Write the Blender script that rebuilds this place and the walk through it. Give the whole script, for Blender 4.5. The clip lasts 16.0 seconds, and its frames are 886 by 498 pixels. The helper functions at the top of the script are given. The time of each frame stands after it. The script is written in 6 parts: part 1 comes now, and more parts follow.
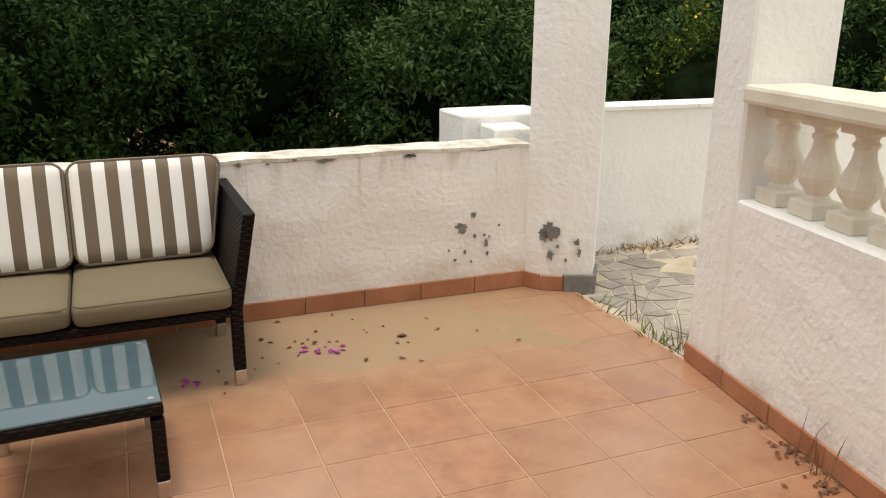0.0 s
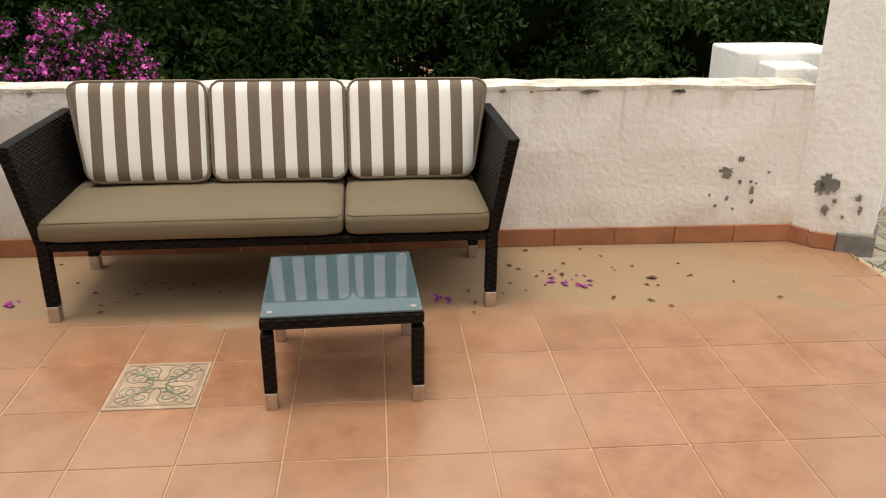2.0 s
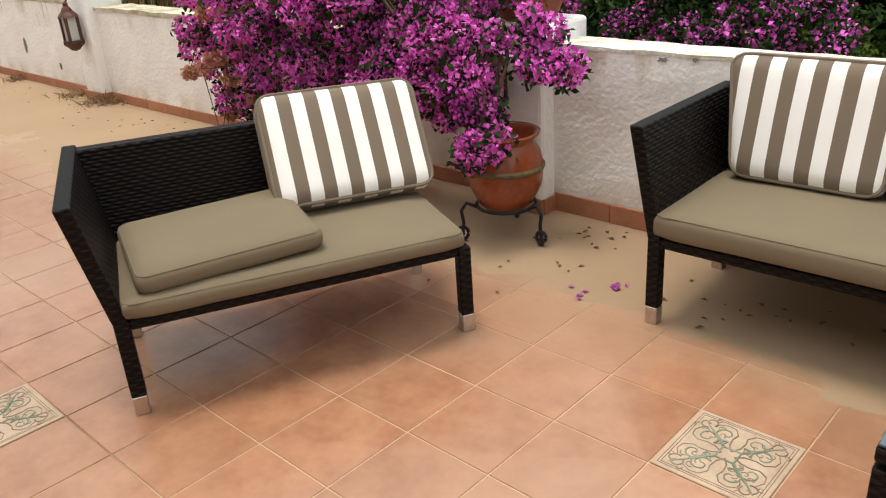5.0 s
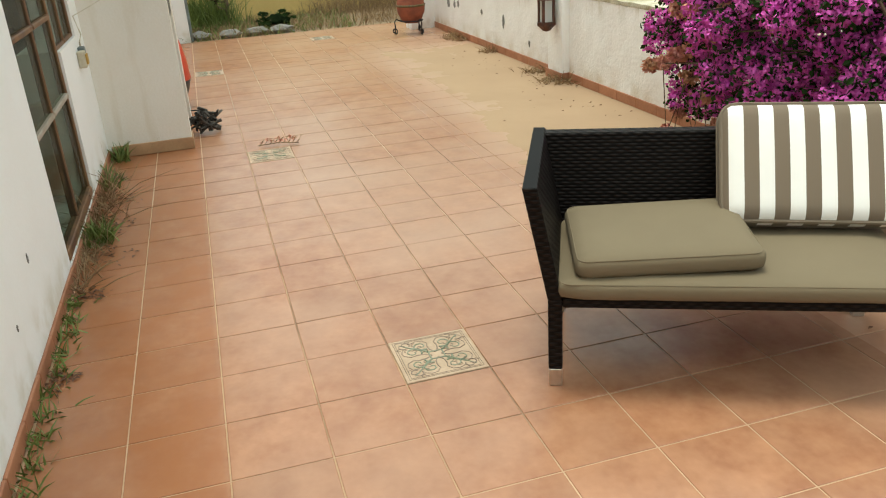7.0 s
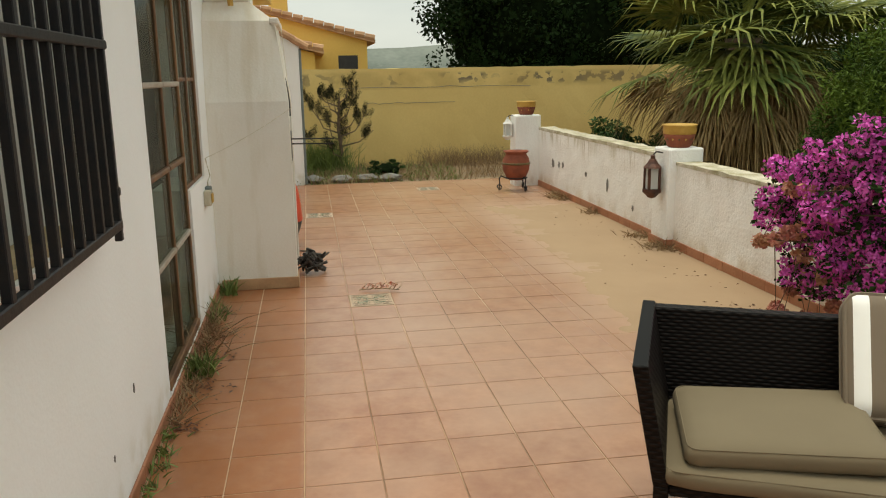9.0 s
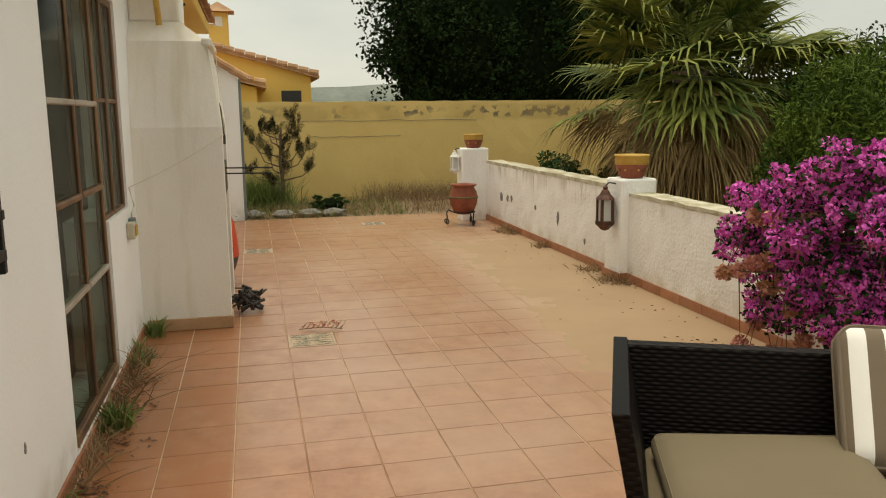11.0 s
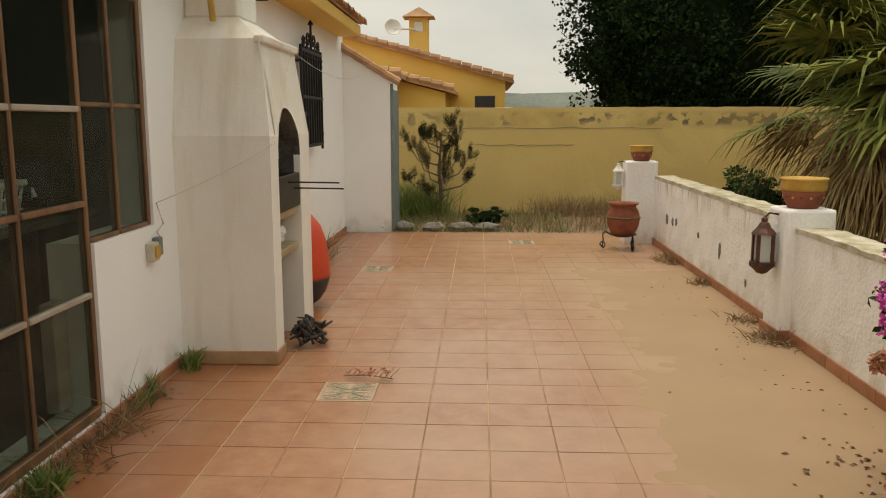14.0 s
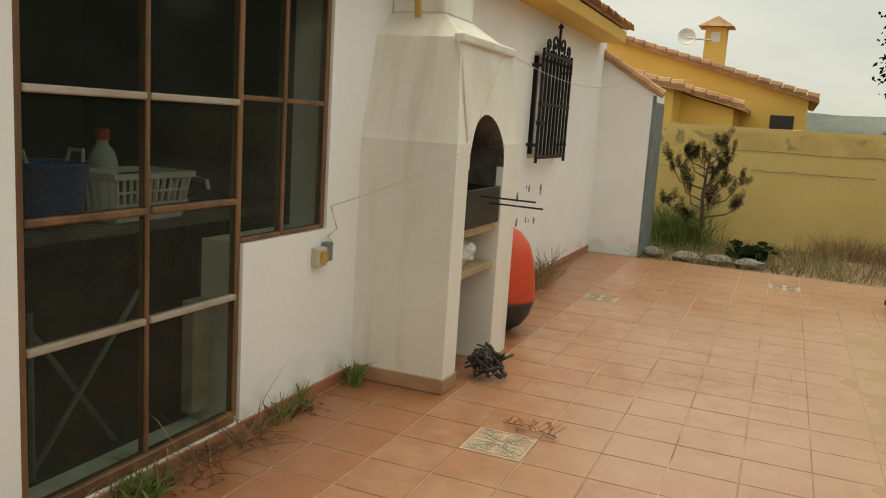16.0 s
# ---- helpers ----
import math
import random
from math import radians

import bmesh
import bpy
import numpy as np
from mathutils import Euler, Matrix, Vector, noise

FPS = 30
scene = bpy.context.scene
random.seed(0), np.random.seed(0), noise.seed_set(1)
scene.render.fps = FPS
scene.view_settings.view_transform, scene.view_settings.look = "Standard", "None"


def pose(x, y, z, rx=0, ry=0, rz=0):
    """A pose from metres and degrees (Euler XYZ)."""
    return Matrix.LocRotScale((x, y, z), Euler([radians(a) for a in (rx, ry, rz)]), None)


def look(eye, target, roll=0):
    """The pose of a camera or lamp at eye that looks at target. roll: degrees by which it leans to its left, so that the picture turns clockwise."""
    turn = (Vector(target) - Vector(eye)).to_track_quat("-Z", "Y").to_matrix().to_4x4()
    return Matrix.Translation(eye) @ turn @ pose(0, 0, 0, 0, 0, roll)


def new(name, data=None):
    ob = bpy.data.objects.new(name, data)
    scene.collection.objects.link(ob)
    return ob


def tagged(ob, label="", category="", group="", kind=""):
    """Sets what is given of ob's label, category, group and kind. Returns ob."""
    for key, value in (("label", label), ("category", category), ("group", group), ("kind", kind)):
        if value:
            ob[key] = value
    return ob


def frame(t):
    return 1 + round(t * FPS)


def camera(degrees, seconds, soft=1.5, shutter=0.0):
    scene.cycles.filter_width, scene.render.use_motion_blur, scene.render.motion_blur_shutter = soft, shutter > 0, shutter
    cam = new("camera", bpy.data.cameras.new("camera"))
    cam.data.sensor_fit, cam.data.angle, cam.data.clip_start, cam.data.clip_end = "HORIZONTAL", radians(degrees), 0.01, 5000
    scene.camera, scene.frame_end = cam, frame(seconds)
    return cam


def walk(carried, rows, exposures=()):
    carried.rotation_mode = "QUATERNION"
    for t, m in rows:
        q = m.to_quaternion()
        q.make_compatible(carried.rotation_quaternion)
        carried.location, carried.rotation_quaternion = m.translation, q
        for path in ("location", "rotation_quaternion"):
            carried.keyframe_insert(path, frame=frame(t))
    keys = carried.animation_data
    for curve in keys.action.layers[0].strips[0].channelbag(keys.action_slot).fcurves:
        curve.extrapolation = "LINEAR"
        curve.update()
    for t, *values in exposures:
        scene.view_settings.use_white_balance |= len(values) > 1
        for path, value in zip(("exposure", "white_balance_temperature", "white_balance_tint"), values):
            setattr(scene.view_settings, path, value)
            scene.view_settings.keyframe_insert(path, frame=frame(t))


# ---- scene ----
cam = camera(57.7, 16.0, 1.1)
PATH = [
    (0, (1.088, -2.522, 1.588), (1.803, -0.746, 1.011), 0.5),
    (0.5, (1.068, -2.503, 1.591), (1.744, -0.702, 1.046), 0.7),
    (1, (1.045, -2.482, 1.567), (1.604, -0.647, 1.001), 0.8),
    (1.5, (1.011, -2.472, 1.551), (1.386, -0.627, 0.876), 0.9),
    (2, (0.979, -2.479, 1.541), (1.137, -0.621, 0.818), 0.5),
    (2.5, (0.977, -2.471, 1.519), (0.925, -0.634, 0.73), 0.3),
    (3, (0.993, -2.395, 1.508), (0.861, -0.592, 0.653), 0.2),
    (3.5, (0.949, -2.146, 1.511), (0.776, -0.344, 0.659), -1.0),
    (4, (0.881, -1.954, 1.535), (0.461, -0.182, 0.708), -3.6),
    (4.5, (0.878, -1.826, 1.534), (-0.014, -0.229, 0.726), -6.2),
    (5, (0.912, -1.721, 1.545), (-0.367, -0.412, 0.737), -4.0),
    (5.2, (0.925, -1.704, 1.549), (-0.449, -0.498, 0.738), -3.5),
    (7.3, (0.848, -1.852, 1.626), (-0.952, -1.439, 0.859), -3.3),
    (7.5, (0.835, -1.855, 1.625), (-0.979, -1.482, 0.87), -2.9),
    (8, (0.812, -1.855, 1.623), (-1.054, -1.532, 0.982), -2.1),
    (8.5, (0.828, -1.871, 1.678), (-1.083, -1.565, 1.174), -1.4),
    (8.7, (0.827, -1.888, 1.679), (-1.098, -1.59, 1.226), -1.3),
    (10.8, (0.495, -1.845, 1.559), (-1.44, -1.457, 1.23), -0.5),
    (11, (0.449, -1.829, 1.571), (-1.471, -1.379, 1.238), -0.6),
    (11.5, (0.272, -1.742, 1.538), (-1.635, -1.24, 1.207), -0.8),
    (12, (0.084, -1.561, 1.566), (-1.831, -1.088, 1.235), -0.9),
    (12.5, (-0.107, -1.41, 1.558), (-2.033, -0.988, 1.228), -2.1),
    (13, (-0.296, -1.247, 1.582), (-2.254, -0.988, 1.261), -1.1),
    (13.5, (-0.443, -0.958, 1.577), (-2.418, -0.908, 1.264), -1.3),
    (14, (-0.584, -0.713, 1.585), (-2.556, -0.804, 1.269), -0.1),
    (14.5, (-0.804, -0.599, 1.573), (-2.771, -0.771, 1.255), -0.3),
    (15, (-0.985, -0.505, 1.565), (-2.934, -0.82, 1.244), -0.0),
    (15.5, (-1.185, -0.338, 1.571), (-3.069, -0.922, 1.241), 1.7),
    (16, (-1.356, -0.3, 1.626), (-3.178, -1.06, 1.308), 3.7),
]
walk(cam, [(t, look(eye, target, roll)) for t, eye, target, roll in PATH],
     [(0, 0.28, 7050, 11), (1.5, 0.33, 7300, 13), (3.0, 0.42, 6900, 11), (3.5, 0.43, 6850, 11), (5.2, 0.62, 6750, 10), (7.3, 0.60, 6750, -2), (8.0, 0.57, 6900, -2), (8.7, 0.26, 7150, 1), (11, 0.15, 7850, 4), (13.5, 0.02, 7950, 9), (16, 0.11, 7800, 3)])

# ---- world, sun, exposure ----
world = bpy.data.worlds.new("sky")
scene.world = world
world.use_nodes = True
wn, wl = world.node_tree.nodes, world.node_tree.links
wn.clear()
sky = wn.new("ShaderNodeTexSky")
sky.sky_type, sky.sun_disc = "NISHITA", False
sky.sun_elevation, sky.sun_rotation = radians(82), radians(250)
sky_back = wn.new("ShaderNodeBackground")
sky_back.inputs["Strength"].default_value = 0.06
cloud_back = wn.new("ShaderNodeBackground")
cloud_noise = wn.new("ShaderNodeTexNoise")
cloud_noise.inputs["Scale"].default_value = 2.2
cloud_noise.inputs["Detail"].default_value = 6
cloud_map = wn.new("ShaderNodeMapping")
cloud_map.inputs["Scale"].default_value = (1, 1, 3.5)
cloud_coord = wn.new("ShaderNodeTexCoord")
cloud_ramp = wn.new("ShaderNodeValToRGB")
cloud_ramp.color_ramp.elements[0].position, cloud_ramp.color_ramp.elements[0].color = 0.3, (0.62, 0.68, 0.72, 1)
cloud_ramp.color_ramp.elements[1].position, cloud_ramp.color_ramp.elements[1].color = 0.72, (0.90, 0.93, 0.94, 1)
cloud_back.inputs["Strength"].default_value = 1.15
sky_add = wn.new("ShaderNodeMixShader")
sky_add.inputs[0].default_value = 0.85
world_out = wn.new("ShaderNodeOutputWorld")
wl.new(cloud_coord.outputs["Generated"], cloud_map.inputs["Vector"])
wl.new(cloud_map.outputs[0], cloud_noise.inputs["Vector"])
wl.new(cloud_noise.outputs[0], cloud_ramp.inputs[0])
# an overcast sky is about twice as bright overhead as at the horizon
sky_xyz = wn.new("ShaderNodeSeparateXYZ")
wl.new(cloud_coord.outputs["Generated"], sky_xyz.inputs[0])
sky_rise = wn.new("ShaderNodeMapRange")
sky_rise.inputs["From Min"].default_value, sky_rise.inputs["From Max"].default_value = 0.0, 1.0
sky_rise.inputs["To Min"].default_value, sky_rise.inputs["To Max"].default_value = 0.80, 1.62
wl.new(sky_xyz.outputs[2], sky_rise.inputs[0])
wl.new(sky_rise.outputs[0], cloud_back.inputs["Strength"])
wl.new(cloud_ramp.outputs[0], cloud_back.inputs["Color"])
wl.new(sky.outputs[0], sky_back.inputs["Color"])
wl.new(sky_back.outputs[0], sky_add.inputs[1])
wl.new(cloud_back.outputs[0], sky_add.inputs[2])
wl.new(sky_add.outputs[0], world_out.inputs["Surface"])

sun = new("sun", bpy.data.lights.new("sun", "SUN"))
sun.data.energy, sun.data.angle, sun.data.color = 1.5, radians(20), (1.0, 0.95, 0.87)
sun.matrix_world = look((-1.5, -0.5, 12), (0, 0, 0))


# ---- materials ----
def mat(name, c, c2=None, rough=0.75, metal=0.0, scale=4.0, fine=70.0, bump=0.25, depth=0.01, spread=0.35, rand=0.0, stretch=(1, 1, 1), local=False, spec=0.5):
    """A surface with variation at two scales: broad stains between c and c2, and fine grain in colour and relief."""
    m = bpy.data.materials.new(name)
    m.use_nodes = True
    n, l = m.node_tree.nodes, m.node_tree.links
    b = n["Principled BSDF"]
    b.inputs["Roughness"].default_value, b.inputs["Metallic"].default_value = rough, metal
    b.inputs["Specular IOR Level"].default_value = spec
    c2 = c2 or tuple(v * 0.72 for v in c)
    if local:
        where = n.new("ShaderNodeTexCoord").outputs["Object"]
    else:
        where = n.new("ShaderNodeNewGeometry").outputs["Position"]
    mp = n.new("ShaderNodeMapping")
    mp.inputs["Scale"].default_value = stretch
    l.new(where, mp.inputs["Vector"])
    big, small = n.new("ShaderNodeTexNoise"), n.new("ShaderNodeTexNoise")
    big.inputs["Scale"].default_value, big.inputs["Detail"].default_value = scale, 5
    small.inputs["Scale"].default_value, small.inputs["Detail"].default_value = fine, 3
    l.new(mp.outputs[0], big.inputs["Vector"])
    l.new(mp.outputs[0], small.inputs["Vector"])
    add = n.new("ShaderNodeMath")
    add.operation = "MULTIPLY_ADD"
    add.inputs[1].default_value = 0.35
    l.new(small.outputs[0], add.inputs[0])
    l.new(big.outputs[0], add.inputs[2])
    ramp = n.new("ShaderNodeValToRGB")
    mid = 0.675
    ramp.color_ramp.elements[0].position, ramp.color_ramp.elements[0].color = mid - spread / 2, (*c2, 1)
    ramp.color_ramp.elements[1].position, ramp.color_ramp.elements[1].color = mid + spread / 2, (*c, 1)
    l.new(add.outputs[0], ramp.inputs[0])
    colour = ramp.outputs[0]
    if rand:
        info = n.new("ShaderNodeObjectInfo")
        hsv = n.new("ShaderNodeHueSaturation")
        mr = n.new("ShaderNodeMapRange")
        mr.inputs["To Min"].default_value, mr.inputs["To Max"].default_value = 1 - rand, 1 + rand
        l.new(info.outputs["Random"], mr.inputs[0])
        l.new(mr.outputs[0], hsv.inputs["Value"])
        l.new(colour, hsv.inputs["Color"])
        colour = hsv.outputs[0]
    l.new(colour, b.inputs["Base Color"])
    bp = n.new("ShaderNodeBump")
    bp.inputs["Strength"].default_value, bp.inputs["Distance"].default_value = bump, depth
    l.new(add.outputs[0], bp.inputs["Height"])
    l.new(bp.outputs[0], b.inputs["Normal"])
    return m


def nodes_of(m):
    return m.node_tree.nodes, m.node_tree.links, m.node_tree.nodes["Principled BSDF"]


def overlay(m, colour, mask_of, strength=1.0, rough=None):
    """Lays a second colour over the base colour of m where mask_of(nodes, links) gives a mask."""
    n, l, b = nodes_of(m)
    old = b.inputs["Base Color"].links[0].from_socket
    mix = n.new("ShaderNodeMix")
    mix.data_type = "RGBA"
    mask = mask_of(n, l)
    k = n.new("ShaderNodeMath")
    k.operation = "MULTIPLY"
    k.use_clamp = True
    k.inputs[1].default_value = strength
    l.new(mask, k.inputs[0])
    l.new(k.outputs[0], mix.inputs["Factor"])
    l.new(old, mix.inputs["A"])
    mix.inputs["B"].default_value = (*colour, 1)
    l.new(mix.outputs["Result"], b.inputs["Base Color"])
    if rough is not None:
        mr = n.new("ShaderNodeMix")
        mr.inputs["A"].default_value = b.inputs["Roughness"].default_value
        mr.inputs["B"].default_value = rough
        l.new(k.outputs[0], mr.inputs["Factor"])
        l.new(mr.outputs["Result"], b.inputs["Roughness"])


def band(n, l, axis, a, b, soft):
    """1 between a and b on a world axis, fading over soft."""
    xyz = n.new("ShaderNodeSeparateXYZ")
    l.new(n.new("ShaderNodeNewGeometry").outputs["Position"], xyz.inputs[0])
    up, down = n.new("ShaderNodeMapRange"), n.new("ShaderNodeMapRange")
    for node, e0, e1 in ((up, a - soft, a + soft), (down, b + soft, b - soft)):
        node.inputs["From Min"].default_value, node.inputs["From Max"].default_value = e0, e1
        node.interpolation_type = "SMOOTHSTEP"
        l.new(xyz.outputs[axis], node.inputs[0])
    return times(n, l, up.outputs[0], down.outputs[0])


def times(n, l, a, b):
    k = n.new("ShaderNodeMath")
    k.operation = "MULTIPLY"
    l.new(a, k.inputs[0])
    l.new(b, k.inputs[1])
    return k.outputs[0]


def either(n, l, a, b):
    k = n.new("ShaderNodeMath")
    k.operation = "MAXIMUM"
    l.new(a, k.inputs[0])
    l.new(b, k.inputs[1])
    return k.outputs[0]


def blotch(n, l, scale, lo, hi, stretch=(1, 1, 1), detail=6):
    geo = n.new("ShaderNodeNewGeometry")
    mp = n.new("ShaderNodeMapping")
    mp.inputs["Scale"].default_value = stretch
    l.new(geo.outputs["Position"], mp.inputs["Vector"])
    t = n.new("ShaderNodeTexNoise")
    t.inputs["Scale"].default_value, t.inputs["Detail"].default_value = scale, detail
    l.new(mp.outputs[0], t.inputs["Vector"])
    r = n.new("ShaderNodeMapRange")
    r.inputs["From Min"].default_value, r.inputs["From Max"].default_value = lo, hi
    l.new(t.outputs[0], r.inputs[0])
    return r.outputs[0]


M_stucco = mat("white_stucco", (0.90, 0.885, 0.85), (0.82, 0.79, 0.75), rough=0.9, scale=2.5, fine=34, bump=0.8, depth=0.025, spread=0.5)
overlay(M_stucco, (0.52, 0.40, 0.24), lambda n, l: times(n, l, band(n, l, 2, -0.1, 0.16, 0.12), blotch(n, l, 4, 0.42, 0.68)), 0.75)
overlay(M_stucco, (0.50, 0.44, 0.30), lambda n, l: times(n, l, band(n, l, 2, 0.72, 0.9, 0.12), blotch(n, l, 5, 0.52, 0.68, (1.6, 1.6, 0.3))), 0.85)
overlay(M_stucco, (0.34, 0.26, 0.14), lambda n, l: times(n, l, band(n, l, 2, 0.66, 0.95, 0.16), blotch(n, l, 7, 0.60, 0.70, (2.2, 2.2, 0.16))), 0.7)
M_plaster = mat("white_plaster", (0.92, 0.915, 0.89), (0.86, 0.845, 0.81), rough=0.9, scale=2.2, fine=30, bump=0.75, depth=0.025, spread=0.5)
overlay(M_plaster, (0.50, 0.40, 0.27), lambda n, l: times(n, l, band(n, l, 2, -0.1, 0.14, 0.1), blotch(n, l, 5, 0.46, 0.7)), 0.6)
M_housewall = mat("white_house_paint", (0.91, 0.925, 0.915), (0.87, 0.875, 0.85), rough=0.85, scale=1.5, fine=60, bump=0.3, depth=0.012, spread=0.5)
overlay(M_housewall, (0.56, 0.50, 0.36), lambda n, l: times(n, l, band(n, l, 2, -0.1, 0.2, 0.12), blotch(n, l, 5, 0.48, 0.7)), 0.6)
M_bbqwall = mat("barbecue_plaster", (0.84, 0.82, 0.76), (0.77, 0.73, 0.64), rough=0.88, scale=1.8, fine=60, bump=0.3, depth=0.012, spread=0.5)
overlay(M_bbqwall, (0.58, 0.50, 0.34), lambda n, l: blotch(n, l, 2.2, 0.52, 0.72, (1.0, 2.4, 0.35)), 0.6)
M_captop = mat("weathered_wall_top", (0.62, 0.57, 0.46), (0.33, 0.29, 0.17), rough=0.95, scale=6, fine=60, bump=0.7, depth=0.02, spread=0.3)
M_captop_pale = mat("chipped_white_wall_top", (0.80, 0.77, 0.70), (0.50, 0.45, 0.36), rough=0.95, scale=9, fine=60, bump=0.7, depth=0.02, spread=0.3)
M_render = mat("bare_grey_render", (0.24, 0.23, 0.21), (0.16, 0.15, 0.14), rough=0.95, scale=20, fine=150, bump=0.6)
M_yellow = mat("yellow_wall_paint", (0.74, 0.55, 0.215), (0.62, 0.44, 0.16), rough=0.9, scale=0.7, fine=30, bump=0.3, depth=0.012, spread=0.5)
overlay(M_yellow, (0.15, 0.125, 0.085), lambda n, l: times(n, l, times(n, l, band(n, l, 2, 1.50, 1.70, 0.04), blotch(n, l, 6.5, 0.53, 0.55, (1, 0.8, 1.0), 9)), blotch(n, l, 0.9, 0.40, 0.50)), 0.92)
overlay(M_yellow, (0.44, 0.30, 0.10), lambda n, l: times(n, l, band(n, l, 2, 1.44, 1.74, 0.05), blotch(n, l, 2.0, 0.42, 0.62)), 0.5)
M_yellowhouse = mat("yellow_house_paint", (0.80, 0.54, 0.15), (0.72, 0.47, 0.12), rough=0.88, scale=0.6, fine=20, bump=0.2)
M_roof = mat("clay_roof_tile", (0.50, 0.30, 0.17), (0.34, 0.19, 0.10), rough=0.9, scale=3, fine=40, bump=0.4, rand=0.2)
M_tile = mat("terracotta_floor_tile", (0.41, 0.203, 0.112), (0.295, 0.130, 0.069), rough=0.27, scale=7, fine=30, bump=0.10, depth=0.003, spread=0.42, rand=0.08)
M_grout = mat("tile_joint", (0.54, 0.36, 0.23), (0.42, 0.27, 0.16), rough=0.95, scale=3, fine=80, bump=0.4)


def sand_mask(n, l):
    near_sofa = times(n, l, band(n, l, 1, 0.74, 2.0, 0.38), band(n, l, 0, -2.5, 3.0, 0.8))
    along = times(n, l, band(n, l, 1, 0.35, 2.0, 0.5), band(n, l, 0, -9.2, -3.2, 1.2))
    both = either(n, l, near_sofa, along)
    k = n.new("ShaderNodeMath")
    k.operation = "MULTIPLY_ADD"
    l.new(blotch(n, l, 1.7, 0.30, 0.62), k.inputs[0])
    k.inputs[1].default_value = 0.5
    k.inputs[2].default_value = 0.66
    return times(n, l, both, k.outputs[0])


SAND = (0.345, 0.238, 0.142)
overlay(M_tile, (0.33, 0.130, 0.054), lambda n, l: times(n, l, band(n, l, 1, -4.0, -1.99, 0.02), blotch(n, l, 4.0, 0.20, 0.60)), 0.85)
overlay(M_tile, (0.43, 0.265, 0.178), lambda n, l: times(n, l, band(n, l, 1, -1.98, 3.0, 0.02), blotch(n, l, 1.1, 0.40, 0.72)), 0.7, 0.45)
overlay(M_tile, (0.42, 0.275, 0.19), lambda n, l: times(n, l, times(n, l, band(n, l, 0, -13, -2.4, 0.9), band(n, l, 1, -1.35, 3.0, 0.55)), blotch(n, l, 0.8, 0.28, 0.62)), 0.60, 0.5)
overlay(M_tile, SAND, sand_mask, 0.95, 0.85)
overlay(M_grout, (0.20, 0.12, 0.075), lambda n, l: times(n, l, times(n, l, band(n, l, 0, -13, -1.2, 0.3), band(n, l, 1, -1.92, 3, 0.03)), blotch(n, l, 2.5, 0.35, 0.6)), 0.9)
overlay(M_grout, SAND, sand_mask, 1.0)
M_skirt = mat("terracotta_skirting", (0.44, 0.19, 0.10), (0.33, 0.13, 0.065), rough=0.55, scale=6, fine=60, bump=0.2, rand=0.08)
M_bbqskirt = mat("ochre_skirting", (0.45, 0.28, 0.15), (0.36, 0.21, 0.11), rough=0.6, scale=6, fine=60, bump=0.2, rand=0.05)
M_crazy = mat("crazy_paving_stone", (0.38, 0.34, 0.29), (0.26, 0.23, 0.20), rough=0.85, scale=5, fine=60, bump=0.4, rand=0.18)
M_mortar = mat("paving_mortar", (0.58, 0.50, 0.38), (0.44, 0.36, 0.26), rough=0.95, scale=6, fine=80, bump=0.5)
M_soil = mat("dry_soil", (0.24, 0.17, 0.10), (0.14, 0.10, 0.06), rough=1, scale=3, fine=40, bump=0.8, depth=0.03)
M_field = mat("dry_field", (0.30, 0.17, 0.09), (0.10, 0.11, 0.04), rough=1, scale=0.5, fine=6, bump=0.5, depth=0.05, spread=0.25)
M_ornbase = mat("glazed_cream_tile", (0.50, 0.37, 0.26), (0.38, 0.27, 0.18), rough=0.55, scale=9, fine=90, bump=0.1)
M_orngreen = mat("green_glaze", (0.23, 0.26, 0.18), (0.16, 0.19, 0.13), rough=0.4, scale=20, fine=90, bump=0.1)
M_ornbrown = mat("brown_glaze", (0.25, 0.185, 0.135), (0.18, 0.13, 0.095), rough=0.4, scale=20, fine=90, bump=0.1)
M_balus = mat("cream_cast_stone", (0.78, 0.73, 0.63), (0.68, 0.61, 0.50), rough=0.85, scale=6, fine=80, bump=0.3)
M_olive = mat("taupe_canvas", (0.184, 0.144, 0.088), (0.155, 0.120, 0.072), rough=0.9, scale=3, fine=500, bump=0.15, depth=0.002, spread=0.7)
M_piping = mat("brown_piping", (0.20, 0.155, 0.11), (0.17, 0.13, 0.09), rough=0.9, scale=5, fine=400, bump=0.1)
M_foot = mat("brushed_steel", (0.62, 0.58, 0.53), (0.5, 0.46, 0.42), rough=0.35, metal=1.0, scale=30, fine=200, bump=0.05)
M_iron = mat("black_iron", (0.012, 0.013, 0.016), (0.020, 0.018, 0.018), rough=0.5, metal=0.0, spec=0.25, scale=20, fine=150, bump=0.2)
M_pot = mat("glazed_terracotta", (0.29, 0.066, 0.022), (0.17, 0.036, 0.014), rough=0.22, scale=5, fine=40, bump=0.1)
M_potrough = mat("terracotta_pot", (0.30, 0.085, 0.042), (0.19, 0.052, 0.028), rough=0.8, scale=8, fine=80, bump=0.3)
M_potband = mat("yellow_pot_band", (0.58, 0.36, 0.08), (0.46, 0.26, 0.05), rough=0.6, scale=9, fine=60, bump=0.2)
M_potdark = mat("dark_pot_band", (0.06, 0.045, 0.02), (0.16, 0.11, 0.03), rough=0.6, scale=40, fine=120, bump=0.4)
M_bract = mat("magenta_bract", (0.88, 0.18, 0.66), (0.60, 0.06, 0.44), rough=0.7, scale=5, fine=40, bump=0.05, spread=0.45)
